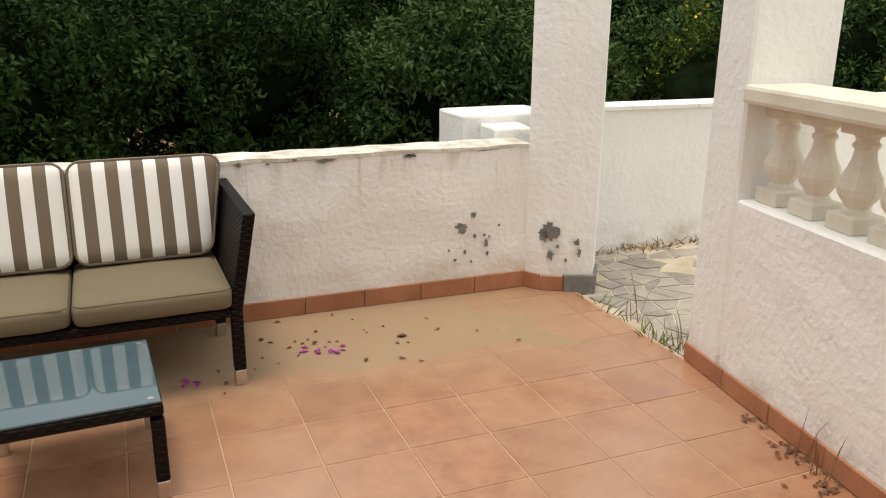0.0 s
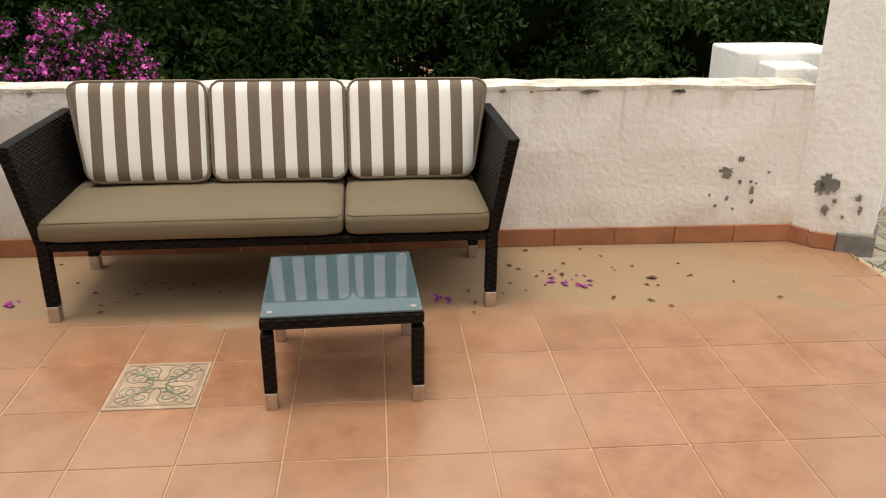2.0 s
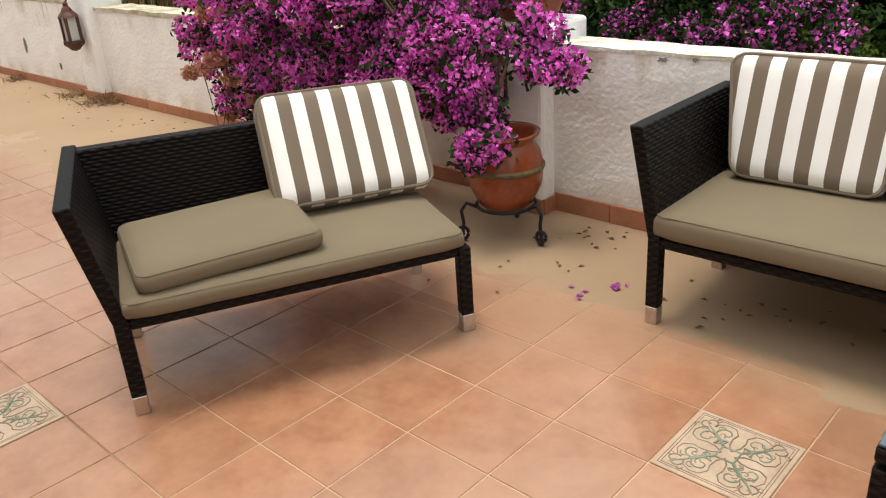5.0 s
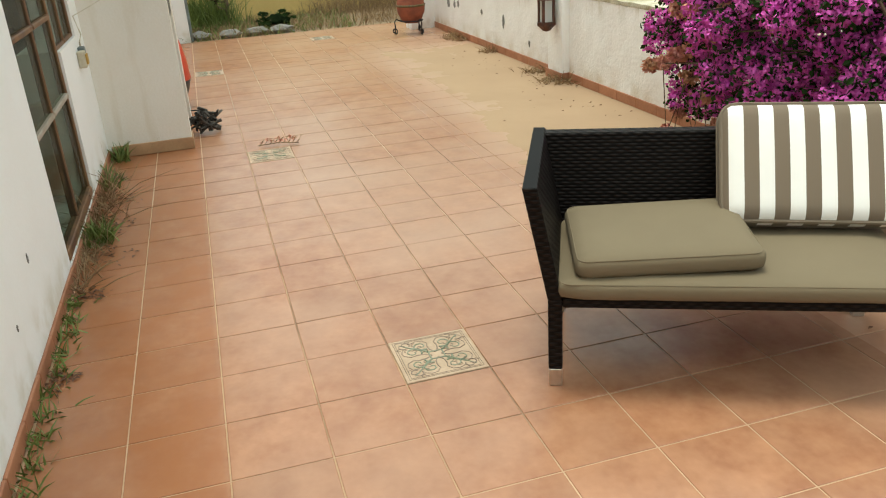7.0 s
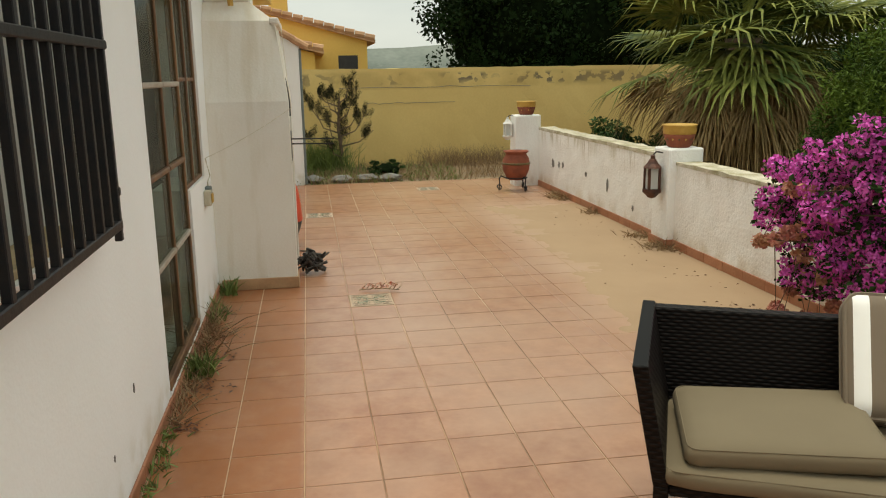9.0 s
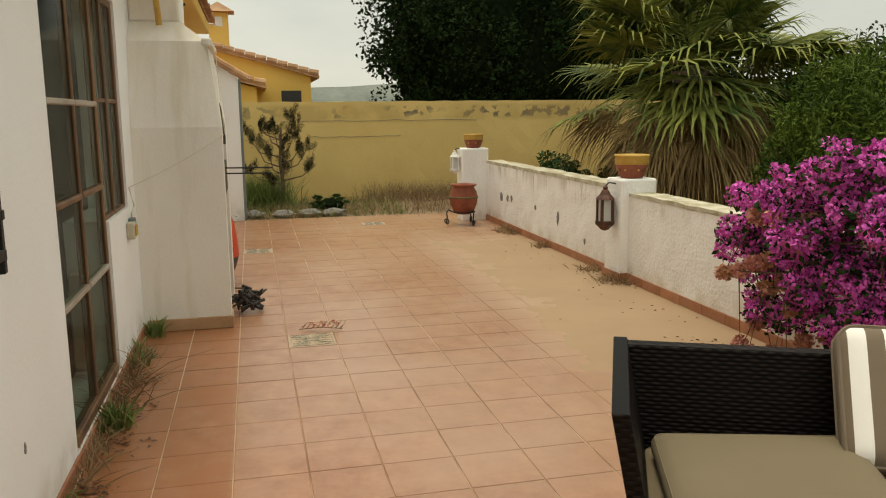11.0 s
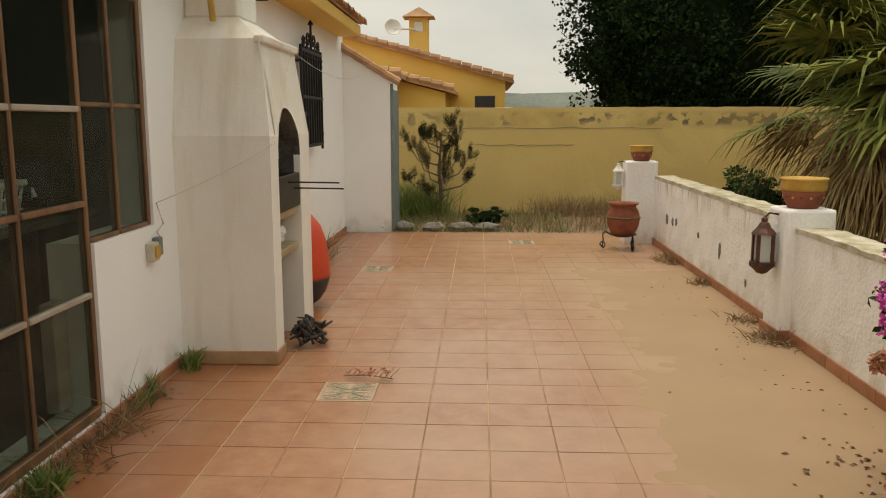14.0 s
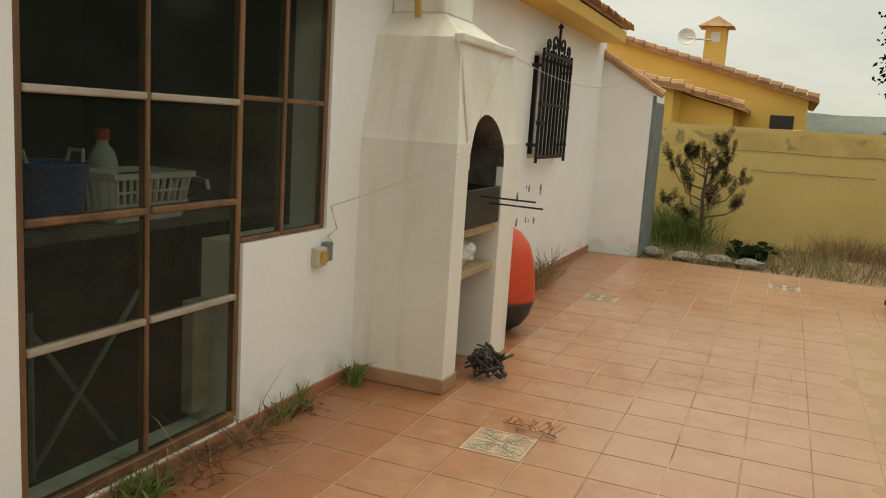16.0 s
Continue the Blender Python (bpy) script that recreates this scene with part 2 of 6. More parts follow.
M_bractpale = mat("faded_bract", (0.62, 0.25, 0.22), (0.50, 0.28, 0.14), rough=0.8, scale=8, fine=40, bump=0.05)
M_leaf = mat("dark_olive_leaf", (0.075, 0.130, 0.037), (0.014, 0.036, 0.008), spec=0.1, rough=0.6, scale=1.5, fine=12, bump=0.05, spread=0.3)
# Nearly black: the shade inside the crowns is put into this colour.
M_crown_shade = mat("painted_crown_shade", (0.010, 0.017, 0.007), (0.004, 0.007, 0.003), spec=0.0, rough=1.0, scale=6, fine=30, bump=0.5)
M_leafdark = mat("carob_leaf", (0.032, 0.066, 0.014), (0.009, 0.024, 0.004), spec=0.1, rough=0.6, scale=2.0, fine=12, bump=0.05)
# Leaf colour darkened to hold the dense crown's self-shadow.
M_carob = mat("self_shaded_carob_leaf", (0.016, 0.034, 0.009), (0.005, 0.012, 0.003), spec=0.05, rough=0.7, scale=0.9, fine=8, bump=0.05)
M_conifer = mat("withered_conifer_needles", (0.026, 0.028, 0.010), (0.010, 0.011, 0.005), spec=0.05, rough=0.9, scale=4, fine=30, bump=0.05)
M_leafbright = mat("bright_shrub_leaf", (0.105, 0.155, 0.020), (0.025, 0.052, 0.007), spec=0.1, rough=0.6, scale=2.0, fine=12, bump=0.05)
M_flower = mat("yellow_blossom", (0.72, 0.50, 0.03), (0.6, 0.4, 0.02), rough=0.7, scale=8, fine=40, bump=0.05)
M_palm = mat("palm_frond", (0.25, 0.26, 0.058), (0.032, 0.060, 0.011), spec=0.15, rough=0.6, scale=2.0, fine=14, bump=0.05)
M_palmdry = mat("dry_palm_frond", (0.56, 0.40, 0.20), (0.19, 0.12, 0.05), spec=0.1, rough=0.9, scale=2.0, fine=14, bump=0.05)
M_bark = mat("bark", (0.16, 0.11, 0.07), (0.08, 0.055, 0.035), rough=0.95, scale=9, fine=60, bump=0.8)
M_weed = mat("green_weed", (0.19, 0.25, 0.055), (0.09, 0.13, 0.03), rough=0.7, scale=8, fine=40, bump=0.05)
M_straw = mat("dry_stalk", (0.36, 0.25, 0.13), (0.20, 0.12, 0.06), rough=0.9, scale=8, fine=40, bump=0.1)
M_litter = mat("dead_leaf", (0.20, 0.09, 0.045), (0.10, 0.05, 0.03), rough=0.9, scale=12, fine=60, bump=0.1)
M_wood = mat("worn_varnished_wood", (0.25, 0.13, 0.055), (0.10, 0.05, 0.028), rough=0.55, scale=7, fine=60, bump=0.3, stretch=(1, 1, 0.15))
M_woodgrey = mat("weathered_grey_wood", (0.50, 0.45, 0.38), (0.33, 0.27, 0.20), rough=0.8, scale=9, fine=70, bump=0.4, stretch=(0.2, 1, 1))
# Dark grey: the dimness of the laundry room is put into the colour.
M_room_dimness = mat("painted_room_dimness", (0.085, 0.092, 0.078), (0.05, 0.056, 0.047), rough=0.9, scale=2, fine=30, bump=0.2)
M_bluebucket = mat("blue_plastic", (0.02, 0.10, 0.40), (0.015, 0.08, 0.32), rough=0.4, scale=6, fine=60, bump=0.05)
M_white = mat("white_plastic", (0.75, 0.74, 0.70), (0.66, 0.65, 0.60), rough=0.5, scale=6, fine=60, bump=0.05)
M_red = mat("red_buoy_plastic", (0.62, 0.06, 0.02), (0.50, 0.045, 0.015), rough=0.45, scale=5, fine=60, bump=0.1)
M_black = mat("black_rubber", (0.016, 0.017, 0.018), (0.03, 0.03, 0.03), rough=0.5, scale=5, fine=60, bump=0.1)
# Soot in the hearth; also the dimness painted into the laundry worktop.
M_soot_and_dim = mat("soot_and_dim_grey", (0.20, 0.18, 0.15), (0.06, 0.05, 0.045), rough=0.95, scale=4, fine=50, bump=0.4)
M_shelf = mat("barbecue_shelf", (0.48, 0.38, 0.22), (0.34, 0.26, 0.15), rough=0.85, scale=8, fine=60, bump=0.4)
# Charred branches; also shade painted onto one laundry counter support.
M_char_and_dim = mat("charred_wood_and_dim", (0.035, 0.03, 0.026), (0.08, 0.07, 0.06), rough=0.95, scale=15, fine=60, bump=0.8)
M_copper = mat("rusty_lantern_metal", (0.13, 0.055, 0.036), (0.06, 0.032, 0.024), rough=0.6, metal=0.5, scale=15, fine=80, bump=0.3)
M_door = mat("grey_green_door_paint", (0.20, 0.24, 0.24), (0.15, 0.18, 0.18), rough=0.6, scale=5, fine=60, bump=0.2)
M_hill = mat("hazy_hillside", (0.20, 0.22, 0.19), (0.11, 0.13, 0.11), rough=1, scale=0.05, fine=0.7, bump=0.1)
M_socket = mat("aged_plastic", (0.58, 0.54, 0.42), (0.50, 0.45, 0.33), rough=0.6, scale=20, fine=90, bump=0.1)
M_petal = mat("fallen_petal", (0.40, 0.06, 0.32), (0.28, 0.04, 0.22), rough=0.8, scale=20, fine=60, bump=0.05)


def wicker_material():
    m = bpy.data.materials.new("dark_brown_wicker")
    m.use_nodes = True
    n, l, b = nodes_of(m)
    co = n.new("ShaderNodeTexCoord")
    xyz = n.new("ShaderNodeSeparateXYZ")
    l.new(co.outputs["Object"], xyz.inputs[0])

    def wave(sock, f, phase=None):
        k = n.new("ShaderNodeMath")
        k.operation = "MULTIPLY"
        k.inputs[1].default_value = f
        l.new(sock, k.inputs[0])
        out = k.outputs[0]
        if phase is not None:
            a = n.new("ShaderNodeMath")
            l.new(out, a.inputs[0])
            l.new(phase, a.inputs[1])
            out = a.outputs[0]
        s = n.new("ShaderNodeMath")
        s.operation = "SINE"
        l.new(out, s.inputs[0])
        return s.outputs[0]
    flat = n.new("ShaderNodeMath")
    l.new(xyz.outputs[0], flat.inputs[0])
    l.new(xyz.outputs[1], flat.inputs[1])
    rows = n.new("ShaderNodeMath")
    rows.operation = "MULTIPLY"
    rows.inputs[1].default_value = 1 / 0.014
    l.new(xyz.outputs[2], rows.inputs[0])
    fl = n.new("ShaderNodeMath")
    fl.operation = "FLOOR"
    l.new(rows.outputs[0], fl.inputs[0])
    ph = n.new("ShaderNodeMath")
    ph.operation = "MULTIPLY"
    ph.inputs[1].default_value = math.pi
    l.new(fl.outputs[0], ph.inputs[0])
    strand = n.new("ShaderNodeMath")
    strand.operation = "ABSOLUTE"
    l.new(wave(xyz.outputs[2], math.pi / 0.014), strand.inputs[0])
    over = wave(flat.outputs[0], math.pi / 0.026, ph.outputs[0])
    h = n.new("ShaderNodeMath")
    h.operation = "MULTIPLY"
    lift = n.new("ShaderNodeMath")
    lift.operation = "MULTIPLY_ADD"
    lift.inputs[1].default_value, lift.inputs[2].default_value = 0.45, 0.55
    l.new(over, lift.inputs[0])
    l.new(lift.outputs[0], h.inputs[0])
    l.new(strand.outputs[0], h.inputs[1])
    # brown on strand tops, nearly black in gaps: weave shade put into colour
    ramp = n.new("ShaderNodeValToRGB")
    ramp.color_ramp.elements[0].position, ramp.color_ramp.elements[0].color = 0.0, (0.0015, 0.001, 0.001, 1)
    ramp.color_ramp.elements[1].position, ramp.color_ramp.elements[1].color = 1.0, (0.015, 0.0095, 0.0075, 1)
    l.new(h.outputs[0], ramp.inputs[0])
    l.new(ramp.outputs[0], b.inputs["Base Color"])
    bp = n.new("ShaderNodeBump")
    bp.inputs["Strength"].default_value, bp.inputs["Distance"].default_value = 0.9, 0.004
    l.new(h.outputs[0], bp.inputs["Height"])
    l.new(bp.outputs[0], b.inputs["Normal"])
    b.inputs["Roughness"].default_value = 0.5
    b.inputs["Specular IOR Level"].default_value = 0.14
    return m


def stripe_material():
    m = mat("striped_canvas", (0.88, 0.86, 0.82), (0.82, 0.79, 0.75), rough=0.9, scale=4, fine=400, bump=0.12, depth=0.002, local=True)
    n, l, b = nodes_of(m)
    co = n.new("ShaderNodeTexCoord")
    xyz = n.new("ShaderNodeSeparateXYZ")
    l.new(co.outputs["Object"], xyz.inputs[0])
    a = n.new("ShaderNodeMath")
    a.operation = "MULTIPLY_ADD"
    a.inputs[1].default_value, a.inputs[2].default_value = 1 / 0.1075, 0.25 + 20
    l.new(xyz.outputs[0], a.inputs[0])
    f = n.new("ShaderNodeMath")
    f.operation = "FRACT"
    l.new(a.outputs[0], f.inputs[0])
    g = n.new("ShaderNodeMath")
    g.operation = "LESS_THAN"
    g.inputs[1].default_value = 0.5
    l.new(f.outputs[0], g.inputs[0])
    overlay(m, (0.175, 0.132, 0.092), lambda nn, ll: g.outputs[0])
    return m


def pane_material(name, tint, rough, clear):
    m = bpy.data.materials.new(name)
    m.use_nodes = True
    n, l, b = nodes_of(m)
    b.inputs["Base Color"].default_value = (*tint, 1)
    b.inputs["Roughness"].default_value = rough
    tr = n.new("ShaderNodeBsdfTransparent")
    tr.inputs[0].default_value = (0.84, 0.88, 0.82, 1)
    mix = n.new("ShaderNodeMixShader")
    noise_t = n.new("ShaderNodeTexNoise")
    noise_t.inputs["Scale"].default_value = 3
    mr = n.new("ShaderNodeMapRange")
    mr.inputs["To Min"].default_value, mr.inputs["To Max"].default_value = clear + 0.12, clear - 0.12
    l.new(n.new("ShaderNodeNewGeometry").outputs["Position"], noise_t.inputs["Vector"])
    l.new(noise_t.outputs[0], mr.inputs[0])
    l.new(mr.outputs[0], mix.inputs[0])
    l.new(b.outputs[0], mix.inputs[1])
    l.new(tr.outputs[0], mix.inputs[2])
    l.new(mix.outputs[0], n["Material Output"].inputs[0])
    return m


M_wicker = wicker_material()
M_stripe = stripe_material()
M_pane = pane_material("dusty_window_glass", (0.040, 0.046, 0.038), 0.08, 0.78)
M_pane_pale = pane_material("pale_window_glass", (0.68, 0.69, 0.66), 0.1, 0.3)
M_tabletop = mat("frosted_table_glass", (0.052, 0.098, 0.118), (0.045, 0.086, 0.105), rough=0.035, scale=4, fine=200, bump=0.004, depth=0.001, spec=1.0)


# ---- building helpers ----
def link(name, me, parent=None, label="", kind=""):
    ob = new(name, me)
    if parent is not None:
        ob.parent = parent
    return tagged(ob, label, kind=kind)


def part(name, bm, material, parent=None, label="", smooth=False):
    me = bpy.data.meshes.new(name)
    bm.normal_update()
    bm.to_mesh(me)
    bm.free()
    me.materials.append(material)
    if smooth:
        me.polygons.foreach_set("use_smooth", [True] * len(me.polygons))
    return link(name, me, parent, label)


def empty(name, m, label, category, group=""):
    ob = new(name)
    ob.matrix_world = m
    return tagged(ob, label, category, group)


def cuboid(x0, x1, y0, y1, z0, z1, bevel=0.0, seg=1, bm=None):
    bm = bm or bmesh.new()
    r = bmesh.ops.create_cube(bm, size=1)
    vs = r["verts"]
    for v in vs:
        v.co = Vector((x0 + (v.co.x + 0.5) * (x1 - x0), y0 + (v.co.y + 0.5) * (y1 - y0), z0 + (v.co.z + 0.5) * (z1 - z0)))
    if bevel:
        es = list({e for v in vs for e in v.link_edges})
        bmesh.ops.bevel(bm, geom=es, offset=bevel, segments=seg, affect="EDGES", profile=0.5)
    return bm


def prism(points, z0, z1, bevel=0.0, bm=None):
    """An upright prism over a plan outline (anticlockwise)."""
    bm = bm or bmesh.new()
    lo = [bm.verts.new((x, y, z0)) for x, y in points]
    hi = [bm.verts.new((x, y, z1)) for x, y in points]
    k = len(points)
    faces = [bm.faces.new(lo[::-1]), bm.faces.new(hi)]
    for i in range(k):
        faces.append(bm.faces.new((lo[i], lo[(i + 1) % k], hi[(i + 1) % k], hi[i])))
    if bevel:
        bmesh.ops.bevel(bm, geom=list({e for f in faces for e in f.edges}), offset=bevel, segments=2, affect="EDGES", profile=0.5)
    return bm


def rough_up(bm, cuts, amount, freq=6.0, seed=0.0):
    """Subdivides and uneven by noise, as hand-plastered masonry is."""
    bmesh.ops.subdivide_edges(bm, edges=bm.edges[:], cuts=cuts, use_grid_fill=True)
    bm.normal_update()
    for v in bm.verts:
        v.co += v.normal * amount * noise.noise(v.co * freq + Vector((seed, 0, 0)))
    return bm


def slab(a, b, thick, z0, z1, cell=0.12, amount=0.006, bevel=0.012, side=1):
    """A wall from plan point a to b, its visible face on that line, thick away from it; cut into cells and uneven."""
    a, b = Vector((*a, 0)), Vector((*b, 0))
    u = (b - a).normalized()
    w = Vector((-u.y, u.x, 0)) * side * thick
    ln = (b - a).length
    bm = bmesh.new()
    nu, nz = max(2, int(ln / cell)), max(2, int((z1 - z0) / cell))
    grid = {}
    for i in range(nu + 1):
        for j in range(nz + 1):
            grid[i, j] = bm.verts.new(a + u * ln * i / nu + Vector((0, 0, z0 + (z1 - z0) * j / nz)))
    for i in range(nu):
        for j in range(nz):
            bm.faces.new((grid[i, j], grid[i + 1, j], grid[i + 1, j + 1], grid[i, j + 1]))
    r = bmesh.ops.extrude_face_region(bm, geom=bm.faces[:])
    bmesh.ops.translate(bm, vec=w, verts=[g for g in r["geom"] if isinstance(g, bmesh.types.BMVert)])
    bmesh.ops.recalc_face_normals(bm, faces=bm.faces[:])
    bm.normal_update()
    for v in bm.verts:
        v.co += v.normal * amount * noise.noise(v.co * 5)
        if v.co.z > z1 - 0.03:
            v.co.z += amount * 1.6 * noise.noise(v.co * 7)
    return bm


def lathe(profile, seg=24, bm=None, at=(0, 0, 0)):
    bm = bm or bmesh.new()
    rings = []
    for r, z in profile:
        rings.append([bm.verts.new((at[0] + r * math.cos(2 * math.pi * i / seg), at[1] + r * math.sin(2 * math.pi * i / seg), at[2] + z)) for i in range(seg)])
    for p, q in zip(rings, rings[1:]):
        for i in range(seg):
            bm.faces.new((p[i], p[(i + 1) % seg], q[(i + 1) % seg], q[i]))
    if profile[0][0] > 1e-4:
        bm.faces.new(rings[0][::-1])
    if profile[-1][0] > 1e-4:
        bm.faces.new(rings[-1])
    return bm


def tube(points, radius, seg=6, bm=None, taper=1.0):
    """A round bar along points."""
    bm = bm or bmesh.new()
    pts = [Vector(p) for p in points]
    rings = []
    for i, p in enumerate(pts):
        d = (pts[min(i + 1, len(pts) - 1)] - pts[max(i - 1, 0)]).normalized()
        side = d.cross(Vector((0, 0, 1)))
        side = side.normalized() if side.length > 1e-3 else Vector((1, 0, 0))
        up = side.cross(d)
        r = radius * (1 + (taper - 1) * i / max(1, len(pts) - 1))
        rings.append([bm.verts.new(p + side * r * math.cos(2 * math.pi * k / seg) + up * r * math.sin(2 * math.pi * k / seg)) for k in range(seg)])
    for p, q in zip(rings, rings[1:]):
        for k in range(seg):
            bm.faces.new((p[k], p[(k + 1) % seg], q[(k + 1) % seg], q[k]))
    bm.faces.new(rings[0][::-1])
    bm.faces.new(rings[-1])
    return bm


def leaves_mesh(name, centres, radii, count, size, rng, flat=0.0, long=2.0, shell=0.6, keep=None):
    """Many small folded leaves on and under the surfaces of the clumps given."""
    c = np.asarray(centres, float)
    r = np.asarray(radii, float)
    w = (r.prod(axis=1)) ** (2 / 3)
    pick = rng.choice(len(c), count, p=w / w.sum())
    d = rng.normal(size=(count, 3))
    d /= np.linalg.norm(d, axis=1, keepdims=True)
    depth = shell + (1 - shell) * rng.random((count, 1)) ** 0.5
    p = c[pick] + d * r[pick] * depth * (1 + 0.12 * rng.normal(size=(count, 1)))
    if keep is not None:
        ok = keep(p)
        p, d = p[ok], d[ok]
        count = len(p)
    ax = rng.normal(size=(count, 3)) + d * 0.8
    ax[:, 2] -= flat
    ax /= np.linalg.norm(ax, axis=1, keepdims=True)
    sd = np.cross(ax, rng.normal(size=(count, 3)))
    sd /= np.linalg.norm(sd, axis=1, keepdims=True) + 1e-9
    s = size * (0.6 + 0.8 * rng.random((count, 1)))
    nrm = np.cross(ax, sd)
    v = np.stack([p - ax * s * long / 2, p + sd * s * 0.5 + nrm * s * 0.15, p + ax * s * long / 2, p - sd * s * 0.5 + nrm * s * 0.15], axis=1).reshape(-1, 3)
    f = np.arange(count * 4).reshape(-1, 4)
    me = bpy.data.meshes.new(name)
    me.from_pydata(v.tolist(), [], f.tolist())
    return me


def blob(centre, radii, rng, amount=0.25, bm=None, sub=3):
    bm = bm or bmesh.new()
    r = bmesh.ops.create_icosphere(bm, subdivisions=sub, radius=1)
    off = Vector(rng.random(3) * 50)
    for v in r["verts"]:
        k = 1 + amount * noise.noise(v.co * 2.2 + off)
        v.co = Vector((centre[0] + v.co.x * radii[0] * k, centre[1] + v.co.y * radii[1] * k, centre[2] + v.co.z * radii[2] * k))
    return bm


def bush(name, base, radii, label, category, rng, leaf_mat, clumps=40, count=9000, size=0.05, core=0.72, flowers=None, lift=0.0, long=2.2, group=""):
    """A shrub: several stems, a near-black blob as painted inner shade and a crown of small leaves in clumps."""
    x, y, z = base
    top = empty(name, pose(x, y, z), label, category, group)
    bm = bmesh.new()
    for k in range(4):
        a = rng.random() * 6.3
        tip = (math.cos(a) * radii[0] * 0.5, math.sin(a) * radii[1] * 0.5, lift + radii[2] * 1.1)
        tube([(0.05 * math.cos(a), 0.05 * math.sin(a), 0), (tip[0] * 0.4, tip[1] * 0.4, tip[2] * 0.5), tip], 0.06, 6, bm, 0.35)
    part("trunk", bm, M_bark, top)
    mid = (0, 0, lift + radii[2])
    cs, rs = [], []
    for k in range(clumps):
        d = Vector(rng.normal(size=3)).normalized()
        e = 0.60 + 0.42 * rng.random()
        cs.append((d.x * radii[0] * e, d.y * radii[1] * e, mid[2] + d.z * radii[2] * e))
        q = 0.11 + 0.15 * rng.random()
        rs.append((radii[0] * q, radii[1] * q * 1.1, radii[2] * q * 0.9))
    # added blob whose black colour stands for shade between the leaves
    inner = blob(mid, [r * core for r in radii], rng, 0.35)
    part("crown_shade_core", inner, M_crown_shade, top, smooth=True)
    me = leaves_mesh("crown", cs, rs, count, size, rng, long=long, keep=lambda p: p[:, 2] > 0.02)
    me.materials.append(leaf_mat)
    link("crown", me, top)
    if flowers:
        fm, fcount, fsize = flowers
        me = leaves_mesh("blossom", cs, rs, fcount, fsize, rng, long=1.2, shell=0.95)
        me.materials.append(fm)
        link("blossom", me, top)
    return top


rng = np.random.default_rng(7)
T = 0.33
HOUSE_Y = -2.66
FAR_X = -12.0


def patch(name, centre, normal_axis, w, h, seed, parent, face):
    """An uneven flake of bare render, 3 mm proud of the wall face."""
    r = random.Random(seed)
    bm = bmesh.new()
    ring = []
    k = 23
    for i in range(k):
        a = 2 * math.pi * i / k
        q = 0.38 + 0.62 * r.random()
        u, v = math.cos(a) * w / 2 * q, math.sin(a) * h / 2 * q
        if normal_axis == "y":
            ring.append(bm.verts.new((centre[0] + u, centre[1], centre[2] + v)))
        else:
            ring.append(bm.verts.new((centre[0], centre[1] + u, centre[2] + v)))
    bm.faces.new(ring)
    ex = bmesh.ops.extrude_face_region(bm, geom=bm.faces[:])
    bmesh.ops.translate(bm, vec=face, verts=[g for g in ex["geom"] if isinstance(g, bmesh.types.BMVert)])
    bmesh.ops.recalc_face_normals(bm, faces=bm.faces[:])
    return part(name, bm, M_render, parent)


# ---- setting: ground, terrace slab, walls ----
bm = bmesh.new()
bmesh.ops.create_grid(bm, x_segments=60, y_segments=60, size=300)
for v in bm.verts:
    d = (v.co.xy - Vector((-4, 0))).length
    v.co.z = -0.45 + (0.6 * noise.noise(v.co * 0.03) if d > 25 else 0)
ground = tagged(part("ground", bm, M_field), "dry reddish earth and scrub round the terrace", "ground", kind="structure")

floor = tagged(part("floor", cuboid(FAR_X, 3.47, HOUSE_Y, 1.56, -0.5, -0.003), M_grout), "terracotta-tiled terrace floor with dusty joints", "floor", kind="structure")
bed = tagged(part("planting_bed", rough_up(cuboid(-14.7, FAR_X - 0.005, -6, 5.0, -0.5, -0.03), 24, 0.05, 2.0), M_soil), "bare weedy soil bed beside the yellow wall", "soil bed", kind="structure")

# sofa wall
SW_A, SW_B = (-1.42, 1.499), (3.24, 1.499)
sofa_wall = tagged(part("wall_north", slab(SW_A, SW_B, 0.22, -0.5, 0.835, 0.10, 0.012), M_stucco), "low white stucco parapet with flaking paint and drip stains", "wall", kind="structure")
top = slab((SW_A[0], SW_A[1] - 0.004), (SW_B[0], SW_B[1] - 0.004), 0.228, 0.833, 0.852, 0.06, 0.005)
part("wall_top", top, M_captop_pale, sofa_wall, "weathered crumbling wall top")
for k, (px, pz, w, h) in enumerate([(2.822, 0.396, 0.10, 0.075), (2.891, 0.466, 0.05, 0.045), (2.90, 0.34, 0.025, 0.03), (2.96, 0.34, 0.02, 0.02), (2.97, 0.29, 0.025, 0.06), (2.84, 0.25, 0.02, 0.03), (2.98, 0.23, 0.018, 0.03), (2.78, 0.21, 0.025, 0.02), (3.05, 0.39, 0.018, 0.02), (2.88, 0.19, 0.02, 0.02), (2.74, 0.27, 0.015, 0.02), (2.99, 0.33, 0.015, 0.015)]):
    wy = SW_A[1] + (SW_B[1] - SW_A[1]) * (px - SW_A[0]) / (SW_B[0] - SW_A[0])
    patch("bare_patch", (px, wy - 0.001, pz), "y", w, h, 30 + k, sofa_wall, (0, -0.007, 0))

rc = random.Random(41)
for k in range(15):
    px = rc.uniform(-0.9, 3.15)
    wy = SW_A[1] + (SW_B[1] - SW_A[1]) * (px - SW_A[0]) / (SW_B[0] - SW_A[0])
    patch("chipped_edge", (px, wy - 0.006, 0.832 + rc.uniform(-0.012, 0.006)), "y", rc.uniform(0.03, 0.11), rc.uniform(0.012, 0.03), 300 + k, sofa_wall, (0, -0.006, 0))

